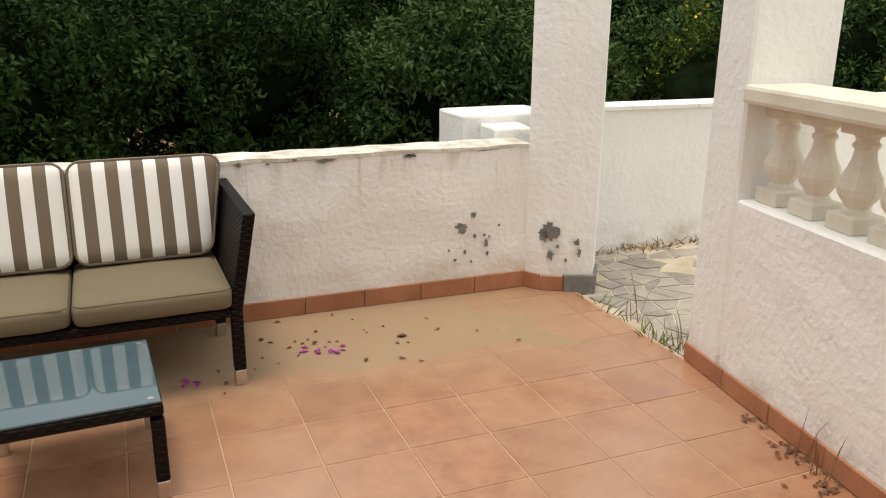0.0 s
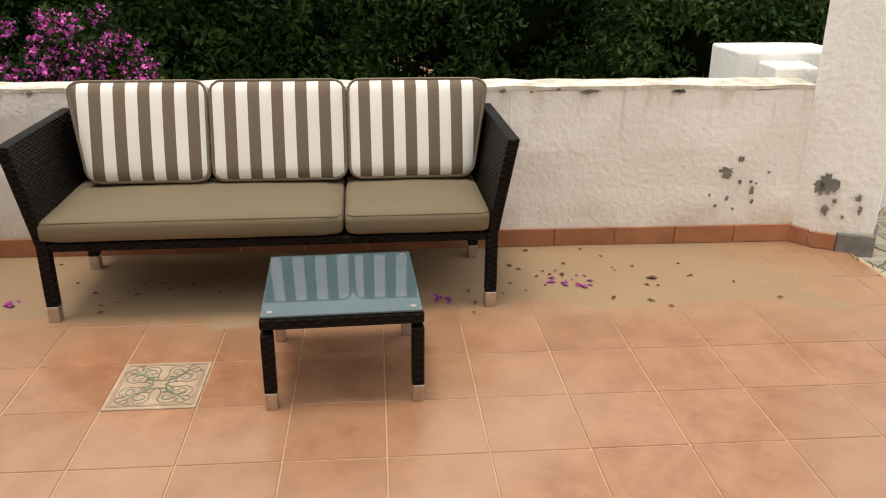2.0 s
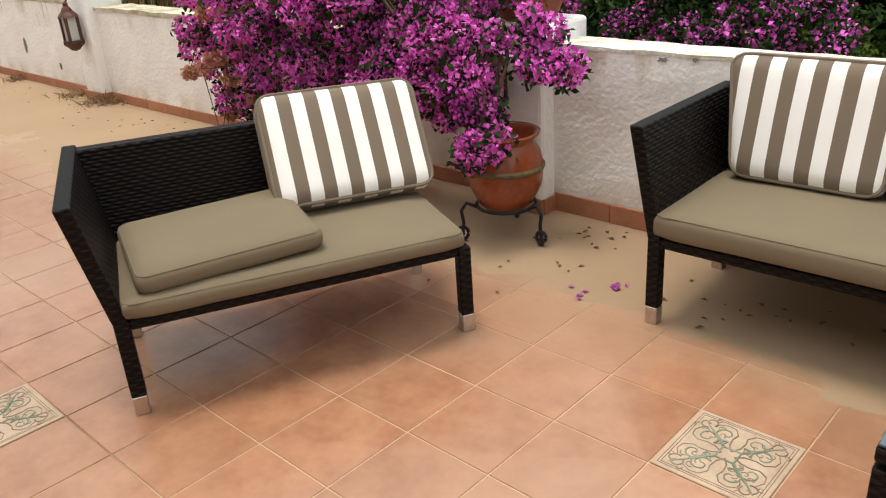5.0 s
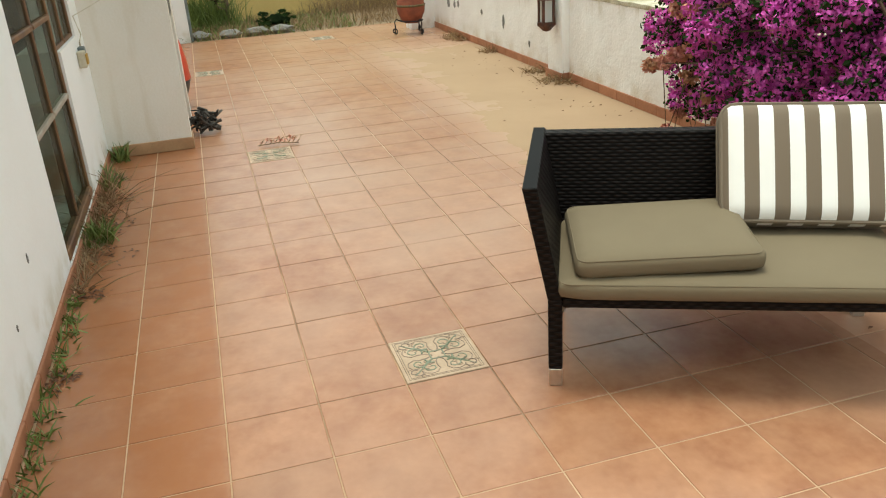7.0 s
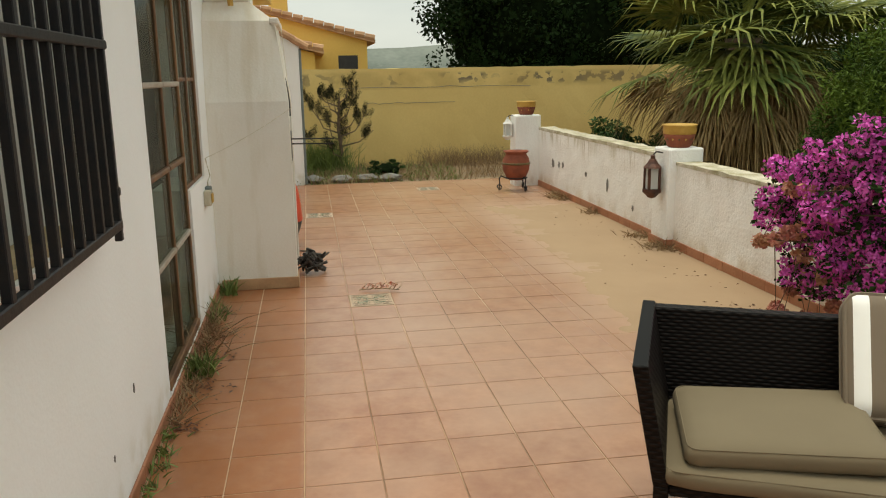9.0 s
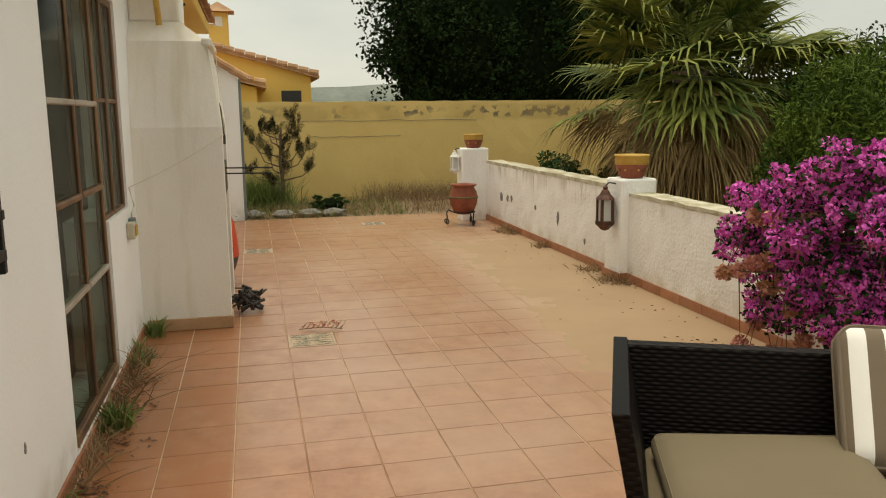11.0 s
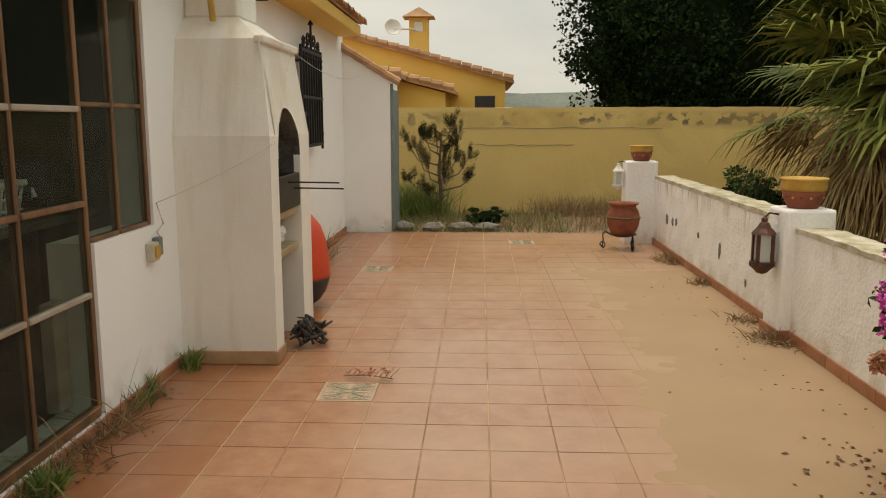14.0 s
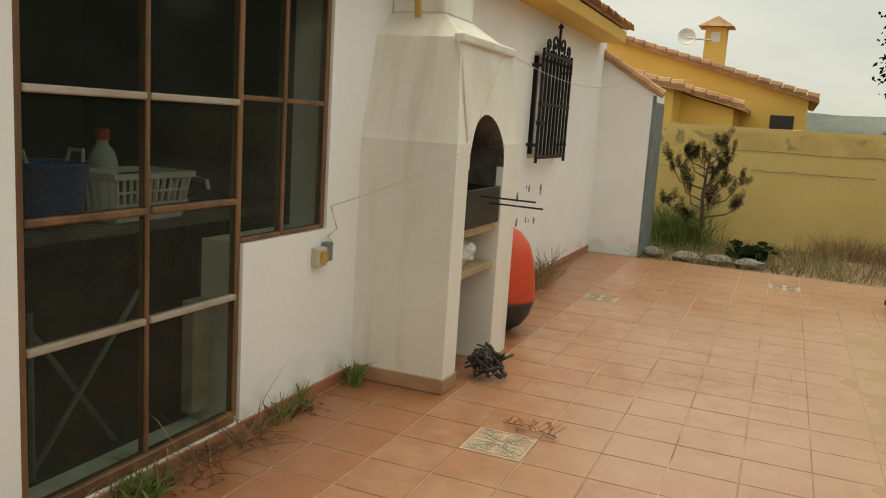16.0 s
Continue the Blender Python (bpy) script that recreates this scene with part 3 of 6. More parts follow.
# west parapet, between the posts
PAR = [(-1.80, 1.525), (-6.34, 1.525), (-6.68, 1.525), (-11.0, 1.53)]
par_a = tagged(part("wall_north_2", slab(PAR[1], PAR[0], 0.24, -0.5, 0.80, 0.12, 0.010), M_stucco), "low white parapet behind the bougainvillea", "wall", kind="structure")
part("wall_top", slab((PAR[1][0], PAR[1][1] - 0.006), (PAR[0][0], PAR[0][1] - 0.006), 0.252, 0.798, 0.832, 0.07, 0.006), M_captop, par_a, "lichen-stained wall top")
par_b = tagged(part("wall_north_3", slab(PAR[3], PAR[2], 0.24, -0.5, 0.84, 0.12, 0.010), M_stucco), "low white parapet with flaking paint", "wall", kind="structure")
part("wall_top", slab((PAR[3][0], PAR[3][1] - 0.006), (PAR[2][0], PAR[2][1] - 0.006), 0.252, 0.838, 0.878, 0.07, 0.006), M_captop, par_b, "lichen-stained wall top")
for k, (px, pz, w, h) in enumerate([(-10.25, 0.41, 0.17, 0.15), (-9.97, 0.42, 0.10, 0.13), (-9.80, 0.43, 0.09, 0.11), (-8.86, 0.42, 0.07, 0.07), (-8.10, 0.37, 0.08, 0.18), (-7.33, 0.23, 0.05, 0.08)]):
    wy = PAR[2][1] + (PAR[3][1] - PAR[2][1]) * (px - PAR[2][0]) / (PAR[3][0] - PAR[2][0])
    patch("bare_patch", (px, wy - 0.001, pz), "y", w, h, 60 + k, par_b, (0, -0.008, 0))


def parapet_post(x0, x1, y0, y1, h, label):
    b = rough_up(cuboid(x0, x1, y0, y1, -0.5, h, 0.02, 2), 2, 0.006, 6)
    return tagged(part("parapet_post", b, M_plaster), label, "post", "parapet posts", "structure")


parapet_post(-1.80, -1.40, 1.395, 1.80, 0.945, "white stucco corner post carrying a terracotta pot")
parapet_post(-6.68, -6.33, 1.445, 1.80, 0.955, "white stucco parapet post with a lantern on it")
parapet_post(-11.32, -11.0, 1.16, 1.56, 1.06, "white stucco end post with a pot on top")

# pillar at the end of the sofa wall, with a stepped outline
pil = rough_up(prism([(3.225, 1.497), (3.285, 1.405), (3.405, 1.335), (3.56, 1.275), (3.68, 1.45), (3.68, 1.78), (3.39, 1.78)], -0.5, 3.2), 3, 0.008, 4)
pillar = tagged(part("pillar", pil, M_plaster), "white rough-plastered pillar with peeling base", "pillar", kind="structure")
pil_m = pose(3.285, 1.405, 0, 0, 0, -30.3)
for px, pz, pw, ph, k in ((0.045, 0.36, 0.13, 0.14, 6), (0.005, 0.33, 0.07, 0.10, 5), (0.05, 0.215, 0.05, 0.08, 8), (0.09, 0.27, 0.03, 0.03, 9), (0.20, 0.30, 0.04, 0.05, 10), (0.215, 0.24, 0.03, 0.06, 11), (0.14, 0.19, 0.02, 0.03, 12)):
    patch("bare_patch", (px, -0.001, pz), "y", pw, ph, k, pillar, (0, -0.012, 0)).matrix_world = pil_m
part("bare_base", prism([(3.395, 1.315), (3.565, 1.255), (3.70, 1.45), (3.40, 1.45)], -0.02, 0.10, 0.005), M_render, pillar, "bare grey render at the pillar's foot")
ledge = tagged(part("ledge", rough_up(prism([(3.03, 1.99), (3.66, 1.99), (3.66, 2.4), (3.03, 2.4)], -0.5, 0.955, 0.015), 2, 0.006), M_plaster), "white masonry ledge behind the pillar", "ledge", kind="structure")
part("ledge_step", rough_up(prism([(3.12, 1.722), (3.36, 1.722), (3.39, 1.985), (3.14, 1.985)], -0.5, 0.905, 0.012), 2, 0.006), M_plaster, ledge)
yard_wall = tagged(part("wall_yard", slab((3.69, 2.02), (9.0, 1.86), 0.2, -0.5, 0.94, 0.2, 0.006), M_plaster), "white plastered yard wall beyond the opening", "wall", kind="structure")
part("wall_top", cuboid(0.0, 5.31, -0.02, 0.22, 0, 0.035, 0.006), M_stucco, yard_wall).matrix_world = pose(3.69, 2.02, 0.939, 0, 0, -1.73)

# wall with the balustrade
BW_A, BW_B = (3.467, 0.297), (3.309, -0.803)
BU = (Vector(BW_B) - Vector(BW_A)).normalized()
BANG = math.degrees(math.atan2(BU.y, BU.x))
bal_m = pose(BW_A[0], BW_A[1], 0, 0, 0, BANG)


def placed(ob, m):
    ob.matrix_world = m
    return ob


bal_wall = tagged(placed(part("wall_east", rough_up(cuboid(0.251, 2.93, 0, 0.26, -0.5, 0.835, 0.012), 6, 0.008, 4), M_plaster), bal_m), "white stucco wall under a balustrade", "wall", kind="structure")
bal_pil = tagged(placed(part("pillar_east", rough_up(cuboid(0.0, 0.25, -0.003, 0.40, -0.5, 3.2, 0.012), 3, 0.006, 4), M_plaster), bal_m), "white plastered pillar beside the balustrade", "pillar", kind="structure")
rail = empty("balustrade", bal_m, "cream cast-stone balustrade with turned balusters on the wall", "balustrade")
part("handrail", rough_up(cuboid(0.251, 2.93, -0.03, 0.27, 1.228, 1.305, 0.018, 2), 4, 0.004), M_balus, rail)
prof = [(0.055, 0.06), (0.05, 0.075), (0.042, 0.085), (0.05, 0.10), (0.072, 0.13), (0.078, 0.155), (0.07, 0.19), (0.052, 0.225), (0.04, 0.26), (0.037, 0.29), (0.046, 0.30), (0.046, 0.31), (0.036, 0.32), (0.042, 0.335), (0.058, 0.35)]
for k in range(12):
    bx = 0.355 + k * 0.213
    b = lathe([(r, z) for r, z in prof], 14, at=(bx, 0.13, 0.835))
    cuboid(bx - 0.070, bx + 0.070, 0.06, 0.20, 0.832, 0.897, 0.006, 1, b)
    cuboid(bx - 0.066, bx + 0.066, 0.064, 0.196, 1.178, 1.231, 0.006, 1, b)
    part("baluster", b, M_balus, rail, smooth=False)

# skirting tiles
def skirting(a, b, material, h=0.085, proud=0.014, label="terracotta skirting tiles along the wall", side=-1, base=0.002):
    a, b = Vector((*a, 0)), Vector((*b, 0))
    u = (b - a).normalized()
    ln = (b - a).length
    top = tagged(new("baseboard"), label, "skirting", kind="structure")
    top.matrix_world = pose(a.x, a.y, 0, 0, 0, math.degrees(math.atan2(u.y, u.x)))
    x = 0.0
    me = None
    while x < ln - 0.02:
        w = min(T, ln - x)
        if w < T - 1e-4 or me is None:
            bmm = cuboid(0.002, w - 0.002, -proud if side < 0 else 0, 0 if side < 0 else proud, base, h, 0.003)
            m2 = bpy.data.meshes.new("skirting_tile")
            bmm.to_mesh(m2)
            bmm.free()
            m2.materials.append(material)
            if w >= T - 1e-4:
                me = m2
        else:
            m2 = me
        ob = link("skirting_tile", m2, top)
        ob.location = (x, random.uniform(-0.0012, 0.0012), 0)
        x += T


skirting((-1.39, 1.497), (3.225, 1.497), M_skirt, 0.10)
skirting((3.225, 1.497), (3.285, 1.405), M_skirt, 0.095)
skirting((3.285, 1.405), (3.40, 1.338), M_skirt, 0.09)
skirting((-1.82, 1.391), (-1.39, 1.391), M_skirt)
skirting((-1.396, 1.391), (-1.396, 1.49), M_skirt)
skirting(PAR[1], PAR[0], M_skirt)
skirting((-6.69, 1.441), (-6.32, 1.441), M_skirt)
skirting((-6.326, 1.441), (-6.326, 1.515), M_skirt)
skirting(PAR[3], PAR[2], M_skirt)
skirting((3.047, -2.63), BW_A, M_skirt, 0.09, side=1)
skirting((1.8, HOUSE_Y), (-3.26, HOUSE_Y), M_skirt, 0.07)
skirting((-3.26, HOUSE_Y), (-4.52, HOUSE_Y), M_skirt, 0.065)
skirting((-4.52, HOUSE_Y), (-5.62, HOUSE_Y), M_skirt, 0.07)
skirting((-6.80, HOUSE_Y), (-12.1, HOUSE_Y), M_skirt, 0.07)

# yard beyond the opening: crazy paving
yard = tagged(part("yard_floor", cuboid(3.472, 9.0, -4.0, 2.05, -0.5, -0.0195), M_mortar), "pale mortar bed of the crazy paving", "paving", kind="structure")
rp = random.Random(3)
pts = {}
NX, NY, S = 14, 20, 0.135
for i in range(NX + 1):
    for j in range(NY + 1):
        pts[i, j] = (3.48 + i * S + rp.uniform(-0.05, 0.05) + (0.065 if j % 2 else 0), 0.10 + j * S + rp.uniform(-0.05, 0.05))
for i in range(NX):
    for j in range(NY):
        quad = [pts[i, j], pts[i + 1, j], pts[i + 1, j + 1], pts[i, j + 1]]
        cx, cy = sum(p[0] for p in quad) / 4, sum(p[1] for p in quad) / 4
        if cy > 1.93 or cx < 3.53 or (cx > 4.3 and cy > 1.0 and rp.random() < 0.6):
            continue
        quad = [(cx + (p[0] - cx) * 0.90 - cx, cy + (p[1] - cy) * 0.90 - cy) for p in quad]
        ob = part("paving_stone", prism(quad, -0.034, -0.016 + rp.uniform(-0.004, 0.004)), M_crazy, yard)
        ob.location = (cx, cy, 0)

# house
house_wall = bmesh.new()
def hw(x0, x1, z0, z1):
    cuboid(x0, x1, HOUSE_Y - 0.25, HOUSE_Y, z0, z1, 0, 1, house_wall)
WIN = dict(x0=-2.12, x1=-0.75, z0=1.15, z1=2.40)
hw(WIN["x1"], 3.6, -0.5, 3.0)
hw(WIN["x0"], WIN["x1"], -0.5, WIN["z0"])
hw(WIN["x0"], WIN["x1"], WIN["z1"], 3.0)
hw(-3.27, WIN["x0"], -0.5, 3.0)
hw(-4.515, -3.27, -0.5, 0.075)
hw(-5.275, -4.515, -0.5, 0.97)
hw(-5.275, -3.27, 2.30, 3.0)
hw(-8.99, -5.275, -0.5, 3.0)
hw(-9.96, -8.99, -0.5, 1.30)
hw(-9.96, -8.99, 2.33, 3.0)
hw(-12.15, -9.96, -0.5, 3.0)
south = tagged(part("wall_south", house_wall, M_housewall), "white-painted house wall with stained foot and flakes", "wall", kind="structure")
rf = random.Random(17)
for k in range(16):
    s = rf.uniform(0.03, 0.10)
    patch("bare_patch", (rf.uniform(-9.6, -8.2), HOUSE_Y - 0.001, rf.choice((0.45, 0.7, 0.95, 1.05)) + rf.uniform(-0.08, 0.08)), "y", s * 0.8, s * 1.4, 80 + k, south, (0, 0.006, 0))
for px, pz, s in ((-2.5, 0.42, 0.03), (-2.1, 0.30, 0.018)):
    patch("bare_patch", (px, HOUSE_Y - 0.001, pz), "y", s, s * 1.6, int(pz * 100), south, (0, 0.005, 0))
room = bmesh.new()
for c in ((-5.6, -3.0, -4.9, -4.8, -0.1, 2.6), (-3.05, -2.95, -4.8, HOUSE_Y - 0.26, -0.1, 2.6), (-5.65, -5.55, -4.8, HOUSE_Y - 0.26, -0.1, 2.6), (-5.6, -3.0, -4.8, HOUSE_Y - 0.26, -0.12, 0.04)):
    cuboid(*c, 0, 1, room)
tagged(part("wall_laundry", room, M_room_dimness), "laundry room walls, the room's dimness put into their grey", "wall", kind="structure")
tagged(part("ceiling", cuboid(-5.7, -2.9, -4.9, HOUSE_Y - 0.26, 2.40, 2.50), M_room_dimness), "laundry room ceiling, dimness put into its grey", "ceiling", kind="structure")
back_room = cuboid(-2.85, -0.5, -3.9, -3.8, 0, 2.6)
cuboid(-10.4, -8.6, -3.9, -3.8, 0, 2.6, 0, 1, back_room)
tagged(part("wall_inner", back_room, M_housewall), "pale inner wall behind the barred window", "wall", kind="structure")

# eave and roof of the house
roof = empty("house_roof", pose(0, 0, 0), "clay-tiled roof edge with yellow fascia over the wall", "roof")
roof["kind"] = "structure"
part("fascia", cuboid(-11.75, 3.6, HOUSE_Y - 0.25, -2.34, 2.71, 2.85, 0.01), M_yellowhouse, roof, "yellow-painted fascia under the eave")
tm = bmesh.new()
seg = 6
prev = None
rows = [[], []]
for i in range(seg + 1):
    a = math.pi * i / seg
    for e, yy in enumerate((0.0, -2.3)):
        rows[e].append(tm.verts.new((0.09 * math.cos(a), yy, 0.075 * math.sin(a) - yy * 0.3)))
for i in range(seg):
    tm.faces.new((rows[0][i], rows[0][i + 1], rows[1][i + 1], rows[1][i]))
bmesh.ops.solidify(tm, geom=tm.faces[:], thickness=0.014)
tile_me = bpy.data.meshes.new("roof_tile")
tm.to_mesh(tile_me)
tm.free()
tile_me.materials.append(M_roof)
for k in range(46):
    ob = link("roof_tile", tile_me, roof)
    ob.location = (-11.70 + k * 0.185, -2.26 + random.uniform(-0.012, 0.012), 2.86)
part("roof_bed", cuboid(-11.75, 3.6, -2.5, 0, -0.03, 0.0), M_roof, roof).matrix_world = pose(0, -2.32, 2.89, -16.7)

# annex with sloping top and a grey-green door
ann = bmesh.new()
a_pts = [(HOUSE_Y - 0.3, -0.5), (-1.99, -0.5), (-1.99, 2.16), (HOUSE_Y - 0.3, 2.75)]
f0 = [ann.verts.new((-12.1, y, z)) for y, z in a_pts]
f1 = [ann.verts.new((-13.1, y, z)) for y, z in a_pts]
ann.faces.new(f0)
ann.faces.new(f1[::-1])
for i in range(4):
    ann.faces.new((f0[i], f1[i], f1[(i + 1) % 4], f0[(i + 1) % 4]))
bmesh.ops.recalc_face_normals(ann, faces=ann.faces[:])
annex = tagged(part("wall_annex", ann, M_housewall), "white annex wall with a sloping top", "wall", kind="structure")
verge = bmesh.new()
for k in range(5):
    yy = HOUSE_Y - 0.22 + k * 0.2
    zz = 2.75 - (yy - HOUSE_Y + 0.3) * 0.609
    b = tube([(-12.08, yy, zz + 0.03), (-12.08, yy + 0.23, zz - 0.10)], 0.055, 8)
    part("verge_tile", b, M_roof, annex)
adoor = empty("door_1", pose(-12.19, -1.985, 0), "grey-green metal door in the annex side", "door")
adoor["kind"] = "structure"
part("door_leaf", cuboid(-0.75, 0.02, 0.0, 0.03, 0.0, 2.02, 0.005), M_door, adoor)
part("door_frame", cuboid(0.022, 0.085, -0.003, 0.035, 0, 2.1, 0.005), M_door, adoor)

# yellow boundary wall
ywall = tagged(part("wall_west", slab((-14.78, 12.5), (-14.52, -6.5), 0.22, -0.5, 1.80, 0.25, 0.012, side=-1), M_yellow), "yellow-painted boundary wall with peeling top band", "wall", kind="structure")
for k in range(3):
    b = bmesh.new()
    z = (1.16, 1.45, 1.13)[k]
    y0, y1 = ((-0.8, 0.9), (-1.3, 2.4), (-2.4, -1.4))[k]
    pts2 = [(-14.595 + 0.0137 * (y0 + (y1 - y0) * i / 14) * -1, y0 + (y1 - y0) * i / 14, z + 0.035 * noise.noise(Vector((i * 0.7, k * 9, 0)))) for i in range(15)]
    part("crack", tube(pts2, 0.004, 4, b), M_render, ywall)


# ---- wicker seating ----
def rounded(w, d, h, r, puff=0.0, cuts=9, sag=0.0, seed=0.0):
    """A soft box: rounded edges, swollen faces and slight creases."""
    bm = bmesh.new()
    bmesh.ops.create_cube(bm, size=2)
    bmesh.ops.subdivide_edges(bm, edges=bm.edges[:], cuts=cuts, use_grid_fill=True)
    half = Vector((w / 2, d / 2, h / 2))
    core = Vector((max(w / 2 - r, 0), max(d / 2 - r, 0), max(h / 2 - min(r, h / 2 * 0.9), 0)))
    for v in bm.verts:
        n = v.co.copy()
        for i in range(3):
            n[i] = math.copysign(abs(n[i]) ** 0.75, n[i])
        p = Vector((n.x * half.x, n.y * half.y, n.z * half.z))
        q = Vector((max(-core.x, min(core.x, p.x)), max(-core.y, min(core.y, p.y)), max(-core.z, min(core.z, p.z))))
        o = p - q
        rr = Vector((half.x - core.x, half.y - core.y, half.z - core.z))
        if o.length > 1e-6:
            k = Vector((o.x / max(rr.x, 1e-6), o.y / max(rr.y, 1e-6), o.z / max(rr.z, 1e-6)))
            k = k / max(1.0, k.length)
            p = q + Vector((k.x * rr.x, k.y * rr.y, k.z * rr.z))
        f = (1 - n.x ** 2) * (1 - n.y ** 2)
        p.z += math.copysign(puff * f, n.z) - sag * f + 0.003 * noise.noise(p * 6 + Vector((seed, 0, 0)))
        v.co = p
    return bm


def loop_piping(w, d, r, z, rad):
    pts = []
    for cx, cy, a0 in ((w / 2 - r, d / 2 - r, 0), (-w / 2 + r, d / 2 - r, 90), (-w / 2 + r, -d / 2 + r, 180), (w / 2 - r, -d / 2 + r, 270)):
        for k in range(5):
            a = radians(a0 + k * 22.5)
            pts.append((cx + r * math.cos(a), cy + r * math.sin(a), z))
    pts.append(pts[0])
    return tube(pts, rad, 5)


def seat_cushion(m, w, d, h, label, seed=0.0):
    top = empty("seat_cushion", m, label, "cushion", "seat cushions")
    part("cover", rounded(w, d, h, 0.04, 0.008, 9, 0.0, seed), M_olive, top, smooth=True)
    part("piping", loop_piping(w - 0.02, d - 0.02, 0.04, h / 2 - 0.012, 0.0022), M_olive, top)
    return top


def splay(bm, w, d, fl, fr):
    """Widens a cushion towards its top edge, as it follows the flared arms."""
    for v in bm.verts:
        k, s = v.co.y / d + 0.5, v.co.x / (w / 2)
        v.co.x += (fl if s < 0 else fr) * k * s
    return bm


def back_cushion(m, w=0.65, d=0.468, h=0.12, label="brown and white striped canvas back cushion leaning on the sofa", fl=0.0, fr=0.0):
    top = empty("back_cushion", m, label, "cushion", "striped back cushions")
    part("cover", splay(rounded(w, d, h, 0.055, 0.012, 11, 0.0, w), w, d, fl, fr), M_stripe, top, smooth=True)
    part("border", splay(loop_piping(w - 0.012, d - 0.012, 0.055, h / 2 - 0.024, 0.0075), w, d, fl, fr), M_piping, top, "brown piped edge")
    part("back_border", splay(loop_piping(w - 0.012, d - 0.012, 0.055, -h / 2 + 0.024, 0.0075), w, d, fl, fr), M_piping, top, "brown piped edge")
    return top


def hexa(pts):
    bm = bmesh.new()
    v = [bm.verts.new(p) for p in pts]
    for f in ((0, 3, 2, 1), (4, 5, 6, 7), (0, 1, 5, 4), (1, 2, 6, 5), (2, 3, 7, 6), (3, 0, 4, 7)):
        bm.faces.new([v[i] for i in f])
    bmesh.ops.recalc_face_normals(bm, faces=bm.faces[:])
    bmesh.ops.bevel(bm, geom=bm.edges[:], offset=0.006, segments=2, affect="EDGES", profile=0.5)
    return bm


def wicker_seat(name, m, length, left, right, label, category, flare=0.13, depth=0.64):
    """A wicker frame on steel-shod legs; armrests flare outwards at the ends named."""
    top = empty(name, m, label, category)
    t = 0.025
    for x in (0.0, length):
        for y in (0.0, depth - 0.06):
            leg = part("leg", hexa([(x - t, y - t, 0.07), (x + t, y - t, 0.07), (x + t, y + t, 0.07), (x - t, y + t, 0.07),
                                    (x - t, y - t, 0.35), (x + t, y - t, 0.35), (x + t, y + t, 0.35), (x - t, y + t, 0.35)]), M_wicker, top)
            part("foot", cuboid(x - t + 0.001, x + t - 0.001, y - t + 0.001, y + t - 0.001, 0.0, 0.071, 0.003), M_foot, leg, "brushed steel foot cap")
    part("seat_rail", cuboid(t, length - t, -t, t, 0.318, 0.356, 0.008, 2), M_wicker, top)
    part("seat_base", cuboid(-t, length + t, t, depth, 0.320, 0.352, 0.008, 2), M_wicker, top)
    lx, rx = (-flare if left else -t), (length + flare if right else length + t)
    y1, y2, yt = depth - 0.03, depth + 0.025, depth + 0.05
    part("backrest", hexa([(-t, y1, 0.31), (length + t, y1, 0.31), (length + t, y2, 0.31), (-t, y2, 0.31),
                           (lx + 0.02, yt - 0.03, 0.76), (rx - 0.02, yt - 0.03, 0.76), (rx - 0.02, yt + 0.03, 0.76), (lx + 0.02, yt + 0.03, 0.76)]), M_wicker, top)
    for x, sg, use in ((0.0, -1, left), (length, 1, right)):
        if use:
            part("armrest", hexa([(x - t, -t, 0.345), (x + t, -t, 0.345), (x + t, y2, 0.345), (x - t, y2, 0.345),
                                  (x + sg * flare - t, -t - 0.03, 0.77), (x + sg * flare + t, -t - 0.03, 0.77), (x + sg * flare + t, yt + 0.03, 0.77), (x + sg * flare - t, yt + 0.03, 0.77)]), M_wicker, top)
    return top


SM = pose(-0.402, 0.742, 0, 0, 0, 1.2)
wicker_seat("sofa", SM, 1.872, True, True, "dark brown wicker sofa with flared arms against the parapet", "sofa", 0.072)
seat_cushion(SM @ pose(0.612, 0.27, 0.407), 1.245, 0.63, 0.106, "long taupe canvas seat cushion on the wicker sofa", 1)
seat_cushion(SM @ pose(1.55, 0.27, 0.407), 0.625, 0.63, 0.106, "single taupe canvas seat cushion on the wicker sofa", 2)
for bx, wide, lean, fl, fr in ((0.345, 0.55, 74, 0.08, 0.0), (0.94, 0.625, 75, 0.0, 0.0), (1.552, 0.59, 74, 0.0, 0.08)):
    back_cushion(SM @ pose(bx, 0.525, 0.690, lean), wide, fl=fl, fr=fr)

CM = pose(-1.458, -0.805, 0, 0, 0, 64.5)
wicker_seat("chaise_sofa", CM, 1.20, True, False, "dark brown wicker corner sofa with one flared arm", "sofa", 0.08)
seat_cushion(CM @ pose(0.605, 0.265, 0.391), 1.20, 0.64, 0.078, "long taupe canvas seat cushion on the corner sofa", 3)
loose = seat_cushion(CM @ pose(0.365, 0.262, 0.474, 1.5, -1.5, 5), 0.64, 0.53, 0.084, "loose taupe cushion lying askew on the corner sofa", 4)
back_cushion(CM @ pose(0.93, 0.525, 0.655, 57) @ pose(0, 0, 0, 0, 0, -1), 0.65, 0.465, label="striped canvas cushion leaning on the corner sofa's back")


